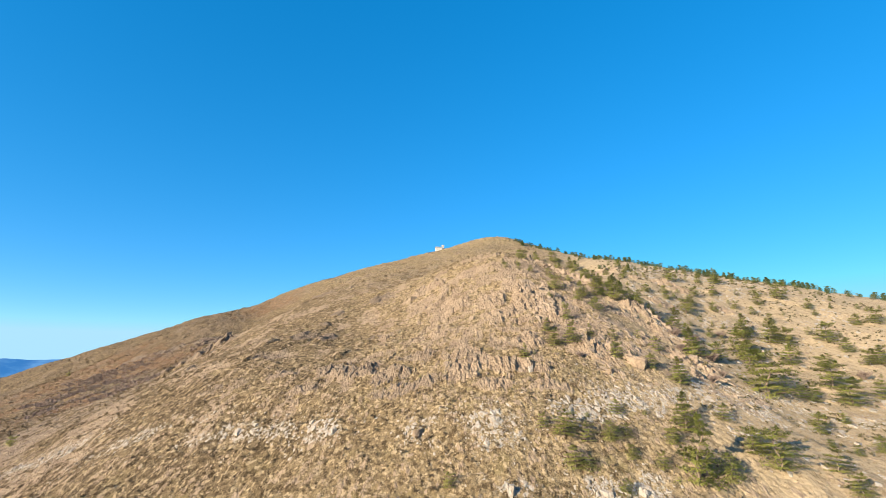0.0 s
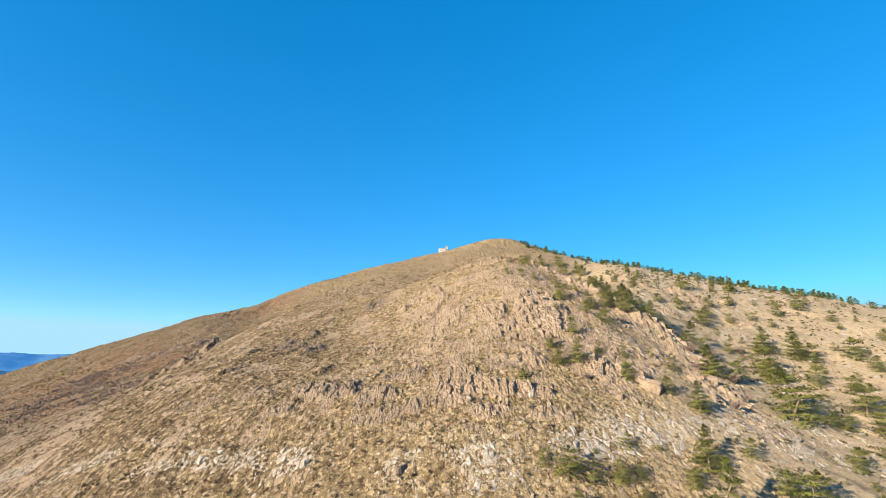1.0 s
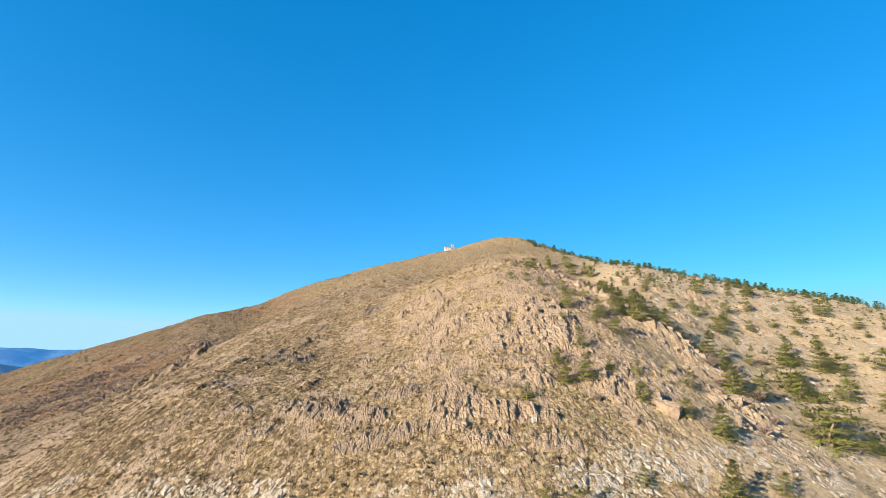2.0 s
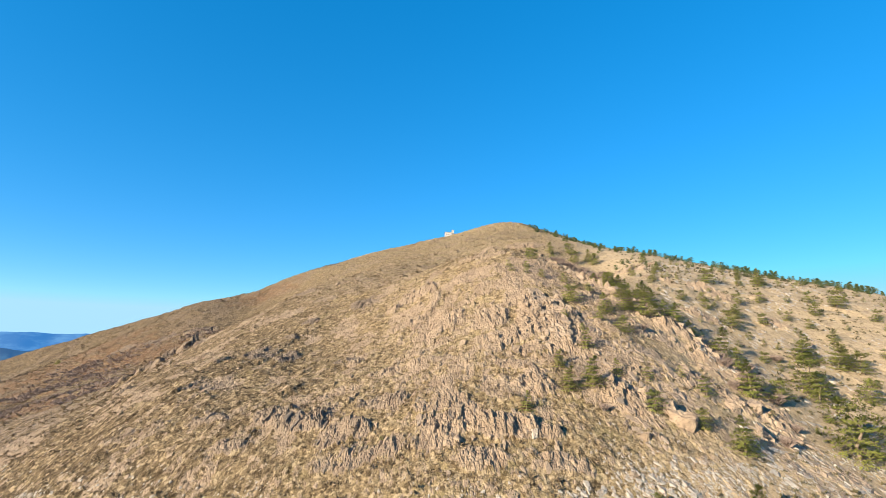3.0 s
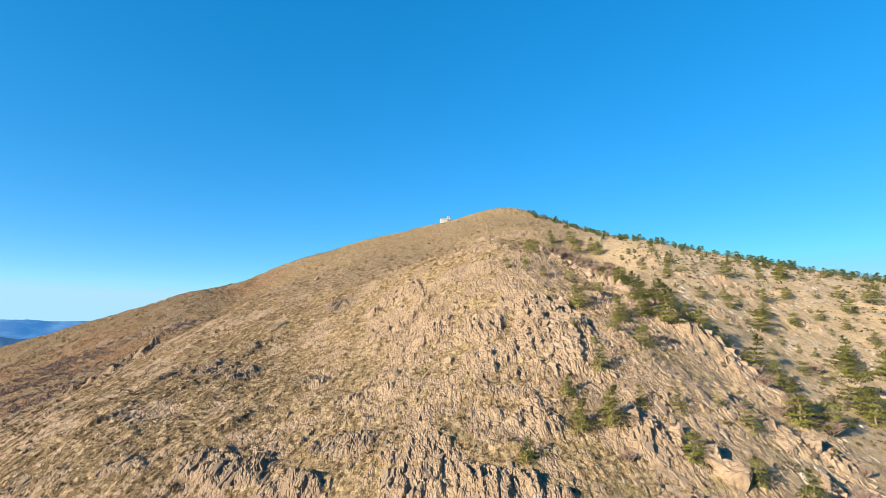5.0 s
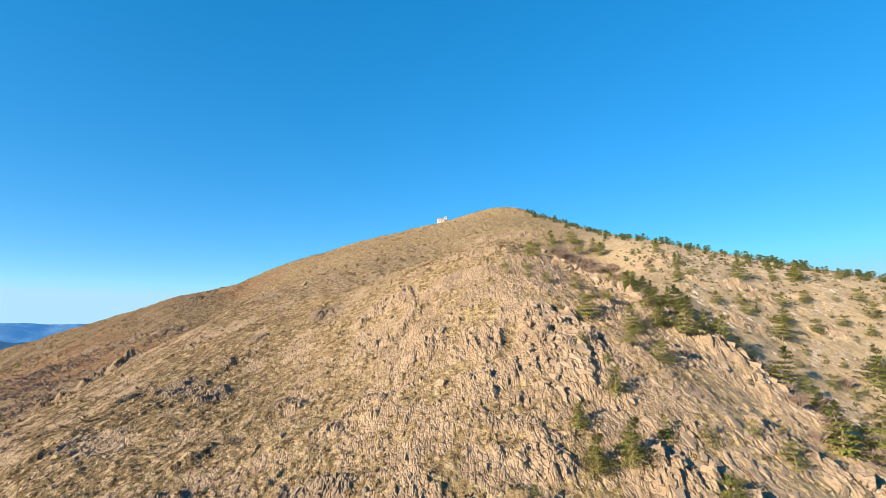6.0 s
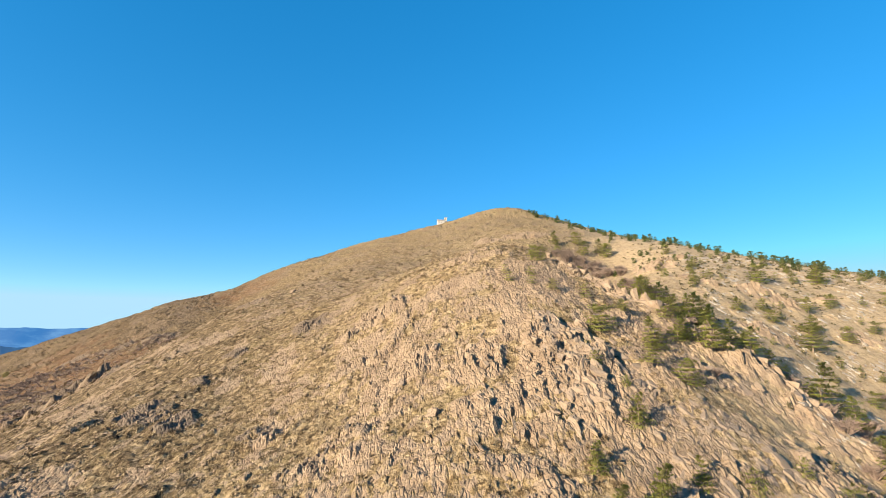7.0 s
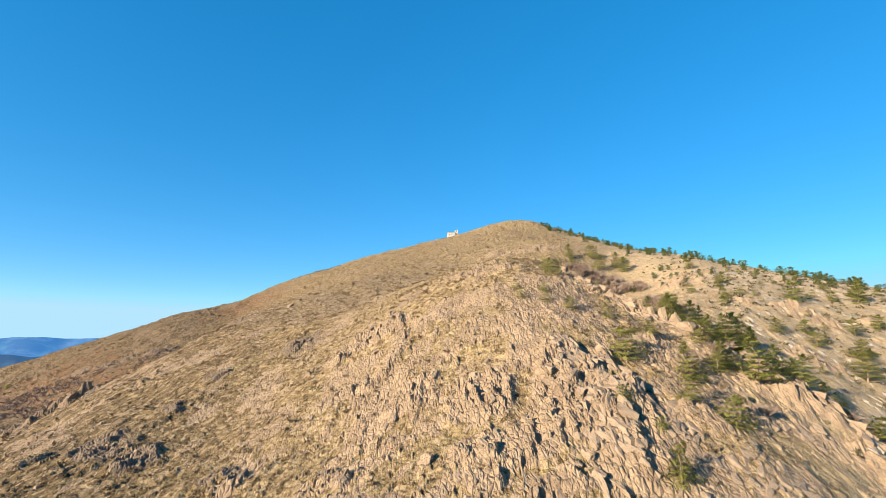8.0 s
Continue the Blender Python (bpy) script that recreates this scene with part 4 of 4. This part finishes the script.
def outcrop(cx, cy, rx, ry, relief, meshes, label, count, grow=1.0):
    turned = -math.degrees(BEDS[int(bearing(np.array([float(cx)]), np.array([float(cy)]))[0])][1])
    base = empty("rock_outcrop", Matrix.Translation((cx, cy, ground_z(cx, cy))))
    tagged(base, label, "rock outcrop", "rock outcrops on the slope")
    for _ in range(count):
        x, y = cx + rng.uniform(-0.8, 0.8) * rx, cy + rng.uniform(-0.8, 0.8) * ry
        s = grow * rng.uniform(0.45, 0.95) * min(relief, 1.7)
        n = tilt_to_slope(x, y)
        turn = Vector((0, 0, 1)).rotation_difference(n.lerp(Vector((rng.uniform(-.3, .3), 0.0, 1)), 0.25).normalized()).to_matrix().to_4x4()
        m = Matrix.Translation((x, y, lowest(x, y, 0.4 * s) - 0.05 * s)) @ turn @ pose(0, 0, 0, rng.uniform(-10, 10), rng.uniform(-16, 4), turned + rng.uniform(-12, 12))
        m = m @ Matrix.Diagonal((s * rng.uniform(0.7, 1.3), s * rng.uniform(0.9, 1.9), s * rng.uniform(0.6, 0.95), 1))
        part("slab", rng.choice(meshes), base, "", Matrix.Translation((-cx, -cy, -base.matrix_basis.translation.z)) @ m)


for c in CRAGS_FACE + CRAGS_RIB + [c for c in CRAGS_LOW if c[0] >= -8]:
    outcrop(*c, SLABS, "outcrop of upright pinkish rock slabs on the dry slope", 8)
for c in [c for c in CRAGS_LOW if c[0] < -8]:
    outcrop(*c, DARK_SLABS, "low brown outcrop of weathered rock slabs in dry grass", 7)
for c in CRAGS_SIDE[:9]:
    outcrop(*c, DARK_SLABS, "dark lichen-stained outcrop of leaning rock slabs", 4, 0.7)

# the crest of the rib: leaning slabs one behind another
rib = empty("rock_rib", Matrix.Translation((38, 134, ground_z(38, 134))))
tagged(rib, "long crest of leaning pale rock slabs beside the pines", "rock rib")
for (x0, y0), (x1, y1) in zip(RIB[:-1], RIB[1:]):
    L = math.hypot(x1 - x0, y1 - y0)
    for k in range(int(L / 1.15)):
        f = (k + rng.random()) * 1.15 / L
        x, y = x0 + (x1 - x0) * f + rng.gauss(-0.7, 0.7), y0 + (y1 - y0) * f + rng.gauss(-0.5, 0.5)
        s = rng.uniform(0.7, 1.5)
        m = Matrix.Translation((x, y, lowest(x, y, 0.35 * s) + 0.12 * s)) @ pose(0, 0, 0, rng.uniform(5, 25), rng.uniform(-14, 8), rng.uniform(25, 50))
        m = m @ Matrix.Diagonal((s * rng.uniform(0.8, 1.2), s * rng.uniform(0.7, 1.2), s * rng.uniform(0.9, 1.4), 1))
        part("slab", rng.choice(SLABS), rib, "", rib.matrix_basis.inverted() @ m)

# boulders: place, height, pale or not
BOULDERS = [(35.5, 95.0, 2.4, 0), (36.4, 93.2, 3.2, 0), (49.7, 98.2, 2.4, 0), (53.1, 105.4, 2.8, 0), (47.8, 102.3, 1.8, 0), (32.9, 97.7, 2.0, 0),
            (30.1, 89.7, 1.5, 0), (44.0, 108.3, 2.0, 0), (6.6, 111.4, 1.3, 0), (15.3, 87.3, 1.7, 1), (20.5, 109.1, 1.2, 0), (7.7, 76.6, 2.0, 1),
            (8.5, 65.9, 1.9, 1), (20.8, 66.5, 1.8, 1), (25.5, 66.9, 1.6, 1), (-3.7, 76.3, 1.6, 0), (20.0, 79.4, 1.3, 1), (-17.4, 81.4, 1.5, 1)]
PINNACLES = [(40.0, 140.6, 2.6), (41.3, 139.3, 2.4), (38.6, 141.9, 2.2), (37.5, 142.8, 2.0), (36.4, 143.8, 2.2), (34.0, 146.3, 1.9), (43.6, 136.6, 1.9), (33.0, 147.3, 1.8)]
LUMP_MESHES = {mat: [bm_mesh("boulder", cut_rock(500 + k, 1.05, 0.85, 4), mat) for k in range(4)] for mat in (M_ROCK, M_PALE)}
for x, y, h, pale in BOULDERS:
    h *= 0.75 if pale else 0.95
    ob = new("boulder", rng.choice(LUMP_MESHES[M_PALE if pale else M_ROCK]))
    ob.matrix_basis = Matrix.Translation((x, y, lowest(x, y, 0.3 * h) + 0.16 * h)) @ pose(0, 0, 0, rng.uniform(-10, 10), rng.uniform(-10, 10), rng.uniform(0, 360)) @ Matrix.Diagonal((0.9 * h, h, 1.1 * h, 1))
    tagged(ob, "pale grey angular boulder in dry grass" if pale else "large tan angular boulder on the slope", "boulder", "boulders on the slope")
for x, y, h in PINNACLES:
    ob = new("rock_pinnacle", rng.choice(LUMP_MESHES[M_ROCK]))
    ob.matrix_basis = Matrix.Translation((x, y, lowest(x, y, 0.4) + 0.28 * h)) @ pose(0, 0, 0, rng.uniform(-14, 14), rng.uniform(-24, 6), rng.uniform(0, 50)) @ Matrix.Diagonal((0.42 * h * rng.uniform(0.8, 1.4), 0.6 * h, h * rng.uniform(0.75, 1.2), 1))
    tagged(ob, "standing pinkish rock slab on the rib among pines", "rock pinnacle", "pinnacles on the rib")


# ---------------------------------------------------------------- bare shrubs
def shrub_mesh(seed):
    r = random.Random(seed)
    v, f = [], []
    for _ in range(38):
        a, out = r.uniform(0, 6.3), r.uniform(0.2, 1.0)
        tip = Vector((math.cos(a) * 0.6 * out, math.sin(a) * 0.6 * out, r.uniform(0.35, 0.8)))
        stick(v, f, (0.05 * math.cos(a), 0.05 * math.sin(a), -0.1), tip, 0.020, 0.011, 3)
        for _ in range(7):
            k = tip * r.uniform(0.4, 1.0)
            d = Vector((r.gauss(0, 0.16), r.gauss(0, 0.16), r.uniform(0.05, 0.3)))
            stick(v, f, k, k + d, 0.013, 0.007, 3)
            stick(v, f, k + d * 0.5, k + d * 0.5 + Vector((r.gauss(0, 0.12), r.gauss(0, 0.12), r.uniform(0.0, 0.18))), 0.010, 0.005, 3)
    return mesh_of("bare_shrub", v, f, M_TWIG)


SHRUBS = [(49.7, 240.3, 4.0), (56.0, 238.7, 4.5), (61.1, 236.0, 4.5), (62.4, 230.0, 4.0), (46.5, 161.8, 3.0), (63.9, 125.2, 3.0), (60.5, 122.0, 2.6),
          (41.8, 119.8, 1.8), (52.4, 97.0, 2.2), (25.9, 93.2, 1.6), (66.3, 226.1, 4.0), (57.7, 222.4, 4.0), (51.9, 240.8, 5.0), (55.5, 236.0, 5.0), (58.5, 232.0, 5.0), (50.0, 234.0, 5.0), (47.0, 237.0, 4.5),
          (62.0, 224.0, 4.5), (65.0, 220.5, 4.0), (59.0, 226.5, 5.0), (54.0, 226.0, 4.5), (56.5, 119.0, 3.0), (59.0, 116.0, 3.2), (61.5, 113.0, 3.0), (57.8, 124.0, 2.6),
          (54.8, 113.5, 2.4), (65.5, 119.0, 2.4), (46.3, 158.0, 3.0), (47.5, 152.0, 3.0),
          (57.2, 129.9, 2.4), (46.5, 136.3, 2.6), (43.3, 131.8, 2.2), (78.3, 138.2, 2.6), (100.1, 118.6, 3.0), (58.6, 104.3, 1.8), (53.0, 231.0, 4.0)]
SHRUB_MESHES = [shrub_mesh(600 + k) for k in range(3)]
for x, y, w in SHRUBS:
    ob = new("bare_shrub", rng.choice(SHRUB_MESHES))
    ob.matrix_basis = Matrix.Translation((x, y, ground_z(x, y))) @ pose(0, 0, 0, 0, 0, rng.uniform(0, 360)) @ Matrix.Diagonal((w, w, 0.75 * w, 1))
    tagged(ob, "leafless grey-brown shrub of fine twigs on the slope", "shrub", "bare shrubs")


# ---------------------------------------------------------------- grass tufts
def grass_tufts(n):
    x, y = draw(n, 31, (-110, 105, 58, 175), lambda x, y: in_view(x, y) * np.clip(1.1 - detail(x, y)[1] * 1.5, 0, 1) * np.clip(1.6 - y / 120, 0.15, 1))
    r = np.random.RandomState(32)
    z = land(x, y) + detail(x, y)[0]
    k, per = len(x), 3
    a = r.uniform(0, 6.3, (k, per))
    h, w = r.uniform(0.12, 0.28, (k, per)), r.uniform(0.03, 0.07, (k, per))
    out = r.uniform(0.1, 0.3, (k, per))
    dx, dy = np.cos(a), np.sin(a)
    c = np.stack([np.repeat(x[:, None], per, 1), np.repeat(y[:, None], per, 1), np.repeat(z[:, None], per, 1) - 0.05], -1)
    left = c + np.stack([-dy * w, dx * w, 0 * w], -1)
    right = c - np.stack([-dy * w, dx * w, 0 * w], -1)
    tip = c + np.stack([dx * out, dy * out, h], -1)
    v = np.stack([left, right, tip], 2).reshape(-1, 3)
    f = np.arange(len(v)).reshape(-1, 3)
    return tagged(new("grass_tufts", mesh_of("grass_tufts", v.tolist(), f.tolist(), M_TUFT)), "tufts of dry straw-coloured grass on the hillside", "grass", kind="stuff")


grass_tufts(45000)


def heath(n, area, weight, low, high, seed, mat, label):
    """Low dark clumps of scrub, past counting."""
    x, y = draw(n, seed, area, weight)
    r = random.Random(seed + 1)
    z = land(x, y) + detail(x, y)[0]
    v, f = [], []
    for a, b, c in zip(x, y, z):
        size = r.uniform(low, high)
        for _ in range(4):
            at = Vector((a + r.gauss(0, 0.35) * size, b + r.gauss(0, 0.35) * size, c + r.uniform(-0.05, 0.3) * size))
            tuft(v, f, r, at, size * r.uniform(0.5, 0.9), Vector((0, 0, 0.6)), 4)
    return tagged(new("low_heath", mesh_of("low_heath", v, f, mat)), label, "heath", kind="stuff")


heath(1600, (40, 150, 80, 260), lambda x, y: in_view(x, y) * (x > 0.2 * y + 24) * (0.15 + ramp(cloud(x / 9, y / 9, 53, 3), -0.1, 0.35)),
      0.3, 0.8, 51, M_HEATH, "low olive-brown heath clumps on the grassy slope")
heath(2600, (-340, -70, 150, 430), lambda x, y: (x < -0.42 * y + 25) * (np.abs(x) < 0.95 * y) * (0.08 + ramp(cloud(x / 16, y / 16, 57, 3), -0.1, 0.35)),
      0.4, 1.1, 55, M_SCRUB, "low dry brown scrub on the far flank")
heath(2200, (-130, 70, 190, 470), lambda x, y: (x > -0.42 * y + 15) * (x < 0.2 * y) * (0.2 + ramp(cloud(x / 16, y / 16, 67, 3), -0.1, 0.35)),
      0.35, 0.95, 65, M_SCRUB, "dry brown grass hummocks on the upper slope")
heath(3400, (-95, 42, 62, 190), lambda x, y: in_view(x, y) * np.clip(1.0 - detail(x, y)[1], 0, 1) * (0.1 + ramp(cloud(x / 7, y / 7, 93, 3), -0.1, 0.3)),
      0.22, 0.6, 95, M_SCRUB, "low brown cushions of scrub dotted over the grassy face")
heath(1500, (-235, -95, 185, 330), lambda x, y: spots(x, y, BRUSH, 1.3) * (0.2 + ramp(cloud(x / 8, y / 8, 83, 3), -0.1, 0.3)), 0.6, 1.5, 85, M_TWIG, "leafless grey-brown brush in the hollow of the far flank")
x, y = draw(900, 97, (-140, 80, 185, 480), lambda x, y: (x > -0.42 * y + 10) * (x < 0.22 * y) * (0.15 + ramp(cloud(x / 14, y / 14, 98, 3), -0.05, 0.3)))
strew("upper_stones", LUMPS, x, y, sizes(len(x), 99, 0.5, 2.2, 2.4), -0.1, 3.1, M_ROCK, "tan stones standing out of the grass on the upper slope", "stones", 101, 0.8)
x, y = draw(2200, 59, (-340, -70, 150, 430), lambda x, y: (x < -0.42 * y + 25) * (np.abs(x) < 0.95 * y) * (0.1 + ramp(cloud(x / 12, y / 12, 58, 3), 0.0, 0.35)))
strew("flank_stones", LUMPS, x, y, sizes(len(x), 60, 0.5, 2.2, 2.4), -0.1, 3.1, M_DARK, "brown weathered stones strewn over the far flank", "stones", 61, 0.7)


# ---------------------------------------------------------------- the chapel on the crest
def box(name, size, at, mat, parent, label="", bevel=0.04):
    bm = bmesh.new()
    bmesh.ops.create_cube(bm, size=1)
    bmesh.ops.scale(bm, vec=size, verts=bm.verts)
    bmesh.ops.bevel(bm, geom=bm.edges, offset=bevel, segments=1, affect="EDGES")
    return part(name, bm_mesh(name, bm, mat), parent, label, Matrix.Translation(at))


def gable(name, length, width, rise, over, at, mat, parent):
    """A pitched roof along x, with thickness and eaves."""
    l, w, t = length / 2 + over, width / 2 + over, 0.16
    v = [(sx * l, sy * w, -over * rise / (width / 2) + dz) for dz in (0, t) for sx in (-1, 1) for sy in (-1, 1)] + [(sx * l, 0, rise + dz) for dz in (0, t) for sx in (-1, 1)]
    f = [(0, 2, 9, 8), (1, 8, 9, 3), (4, 10, 11, 6), (5, 7, 11, 10), (0, 4, 6, 2), (1, 3, 7, 5), (0, 8, 10, 4), (1, 5, 10, 8), (2, 6, 11, 9), (3, 9, 11, 7)]
    return part(name, mesh_of(name, v, f, mat), parent, "", Matrix.Translation(at))


def chapel(x, y):
    c = empty("chapel", Matrix.Translation((x, y, ground_z(x, y) - 0.7)) @ pose(0, 0, 0, 0, 0, 8))
    tagged(c, "small white plastered chapel with square bell tower on the ridge", "chapel")
    box("wall", (6.4, 4.6, 4.6), (-1.6, 0, 0.6), M_PLASTER, c)
    gable("roof", 6.4, 4.6, 1.2, 0.25, (-1.6, 0, 2.9), M_SLATE, c)
    bell = box("bell_tower", (2.3, 2.3, 7.6), (2.9, 0.2, 2.0), M_PLASTER, c)
    box("tower_cap", (2.7, 2.7, 0.3), (0, 0, 3.95), M_SLATE, bell)
    for dx, dy, sx, sy in ((0, -1.16, 0.7, 0.06), (0, 1.16, 0.7, 0.06), (-1.16, 0, 0.06, 0.7), (1.16, 0, 0.06, 0.7)):
        box("belfry_opening", (sx, sy, 1.2), (dx, dy, 2.7), M_WOOD, bell, "dark belfry opening", 0.01)
    for wx in (-3.4, -1.4):
        window = box("window", (0.6, 0.08, 1.0), (wx, -2.31, 1.2), M_WOOD, c, "narrow dark window", 0.01)
        box("sill", (0.8, 0.16, 0.1), (0, -0.05, -0.56), M_PLASTER, window, "", 0.01)
    return c


chapel(-3.0, 481)


def stone_wall(x0, x1, y):
    w = empty("dry_stone_wall", Matrix.Translation((x0, y, ground_z(x0, y))))
    tagged(w, "low grey dry stone wall on the crest", "stone wall")
    x, r = x0, random.Random(40)
    while x < x1:
        L = r.uniform(0.7, 1.2)
        z = ground_z(x + L / 2, y) - w.matrix_basis.translation.z
        box("stone", (L, 0.6, r.uniform(1.1, 1.5)), (x + L / 2 - x0, 0, z + 0.2), M_DARK, w, "", 0.08)
        x += L * 0.98
    return w


stone_wall(-36, -20, 481)
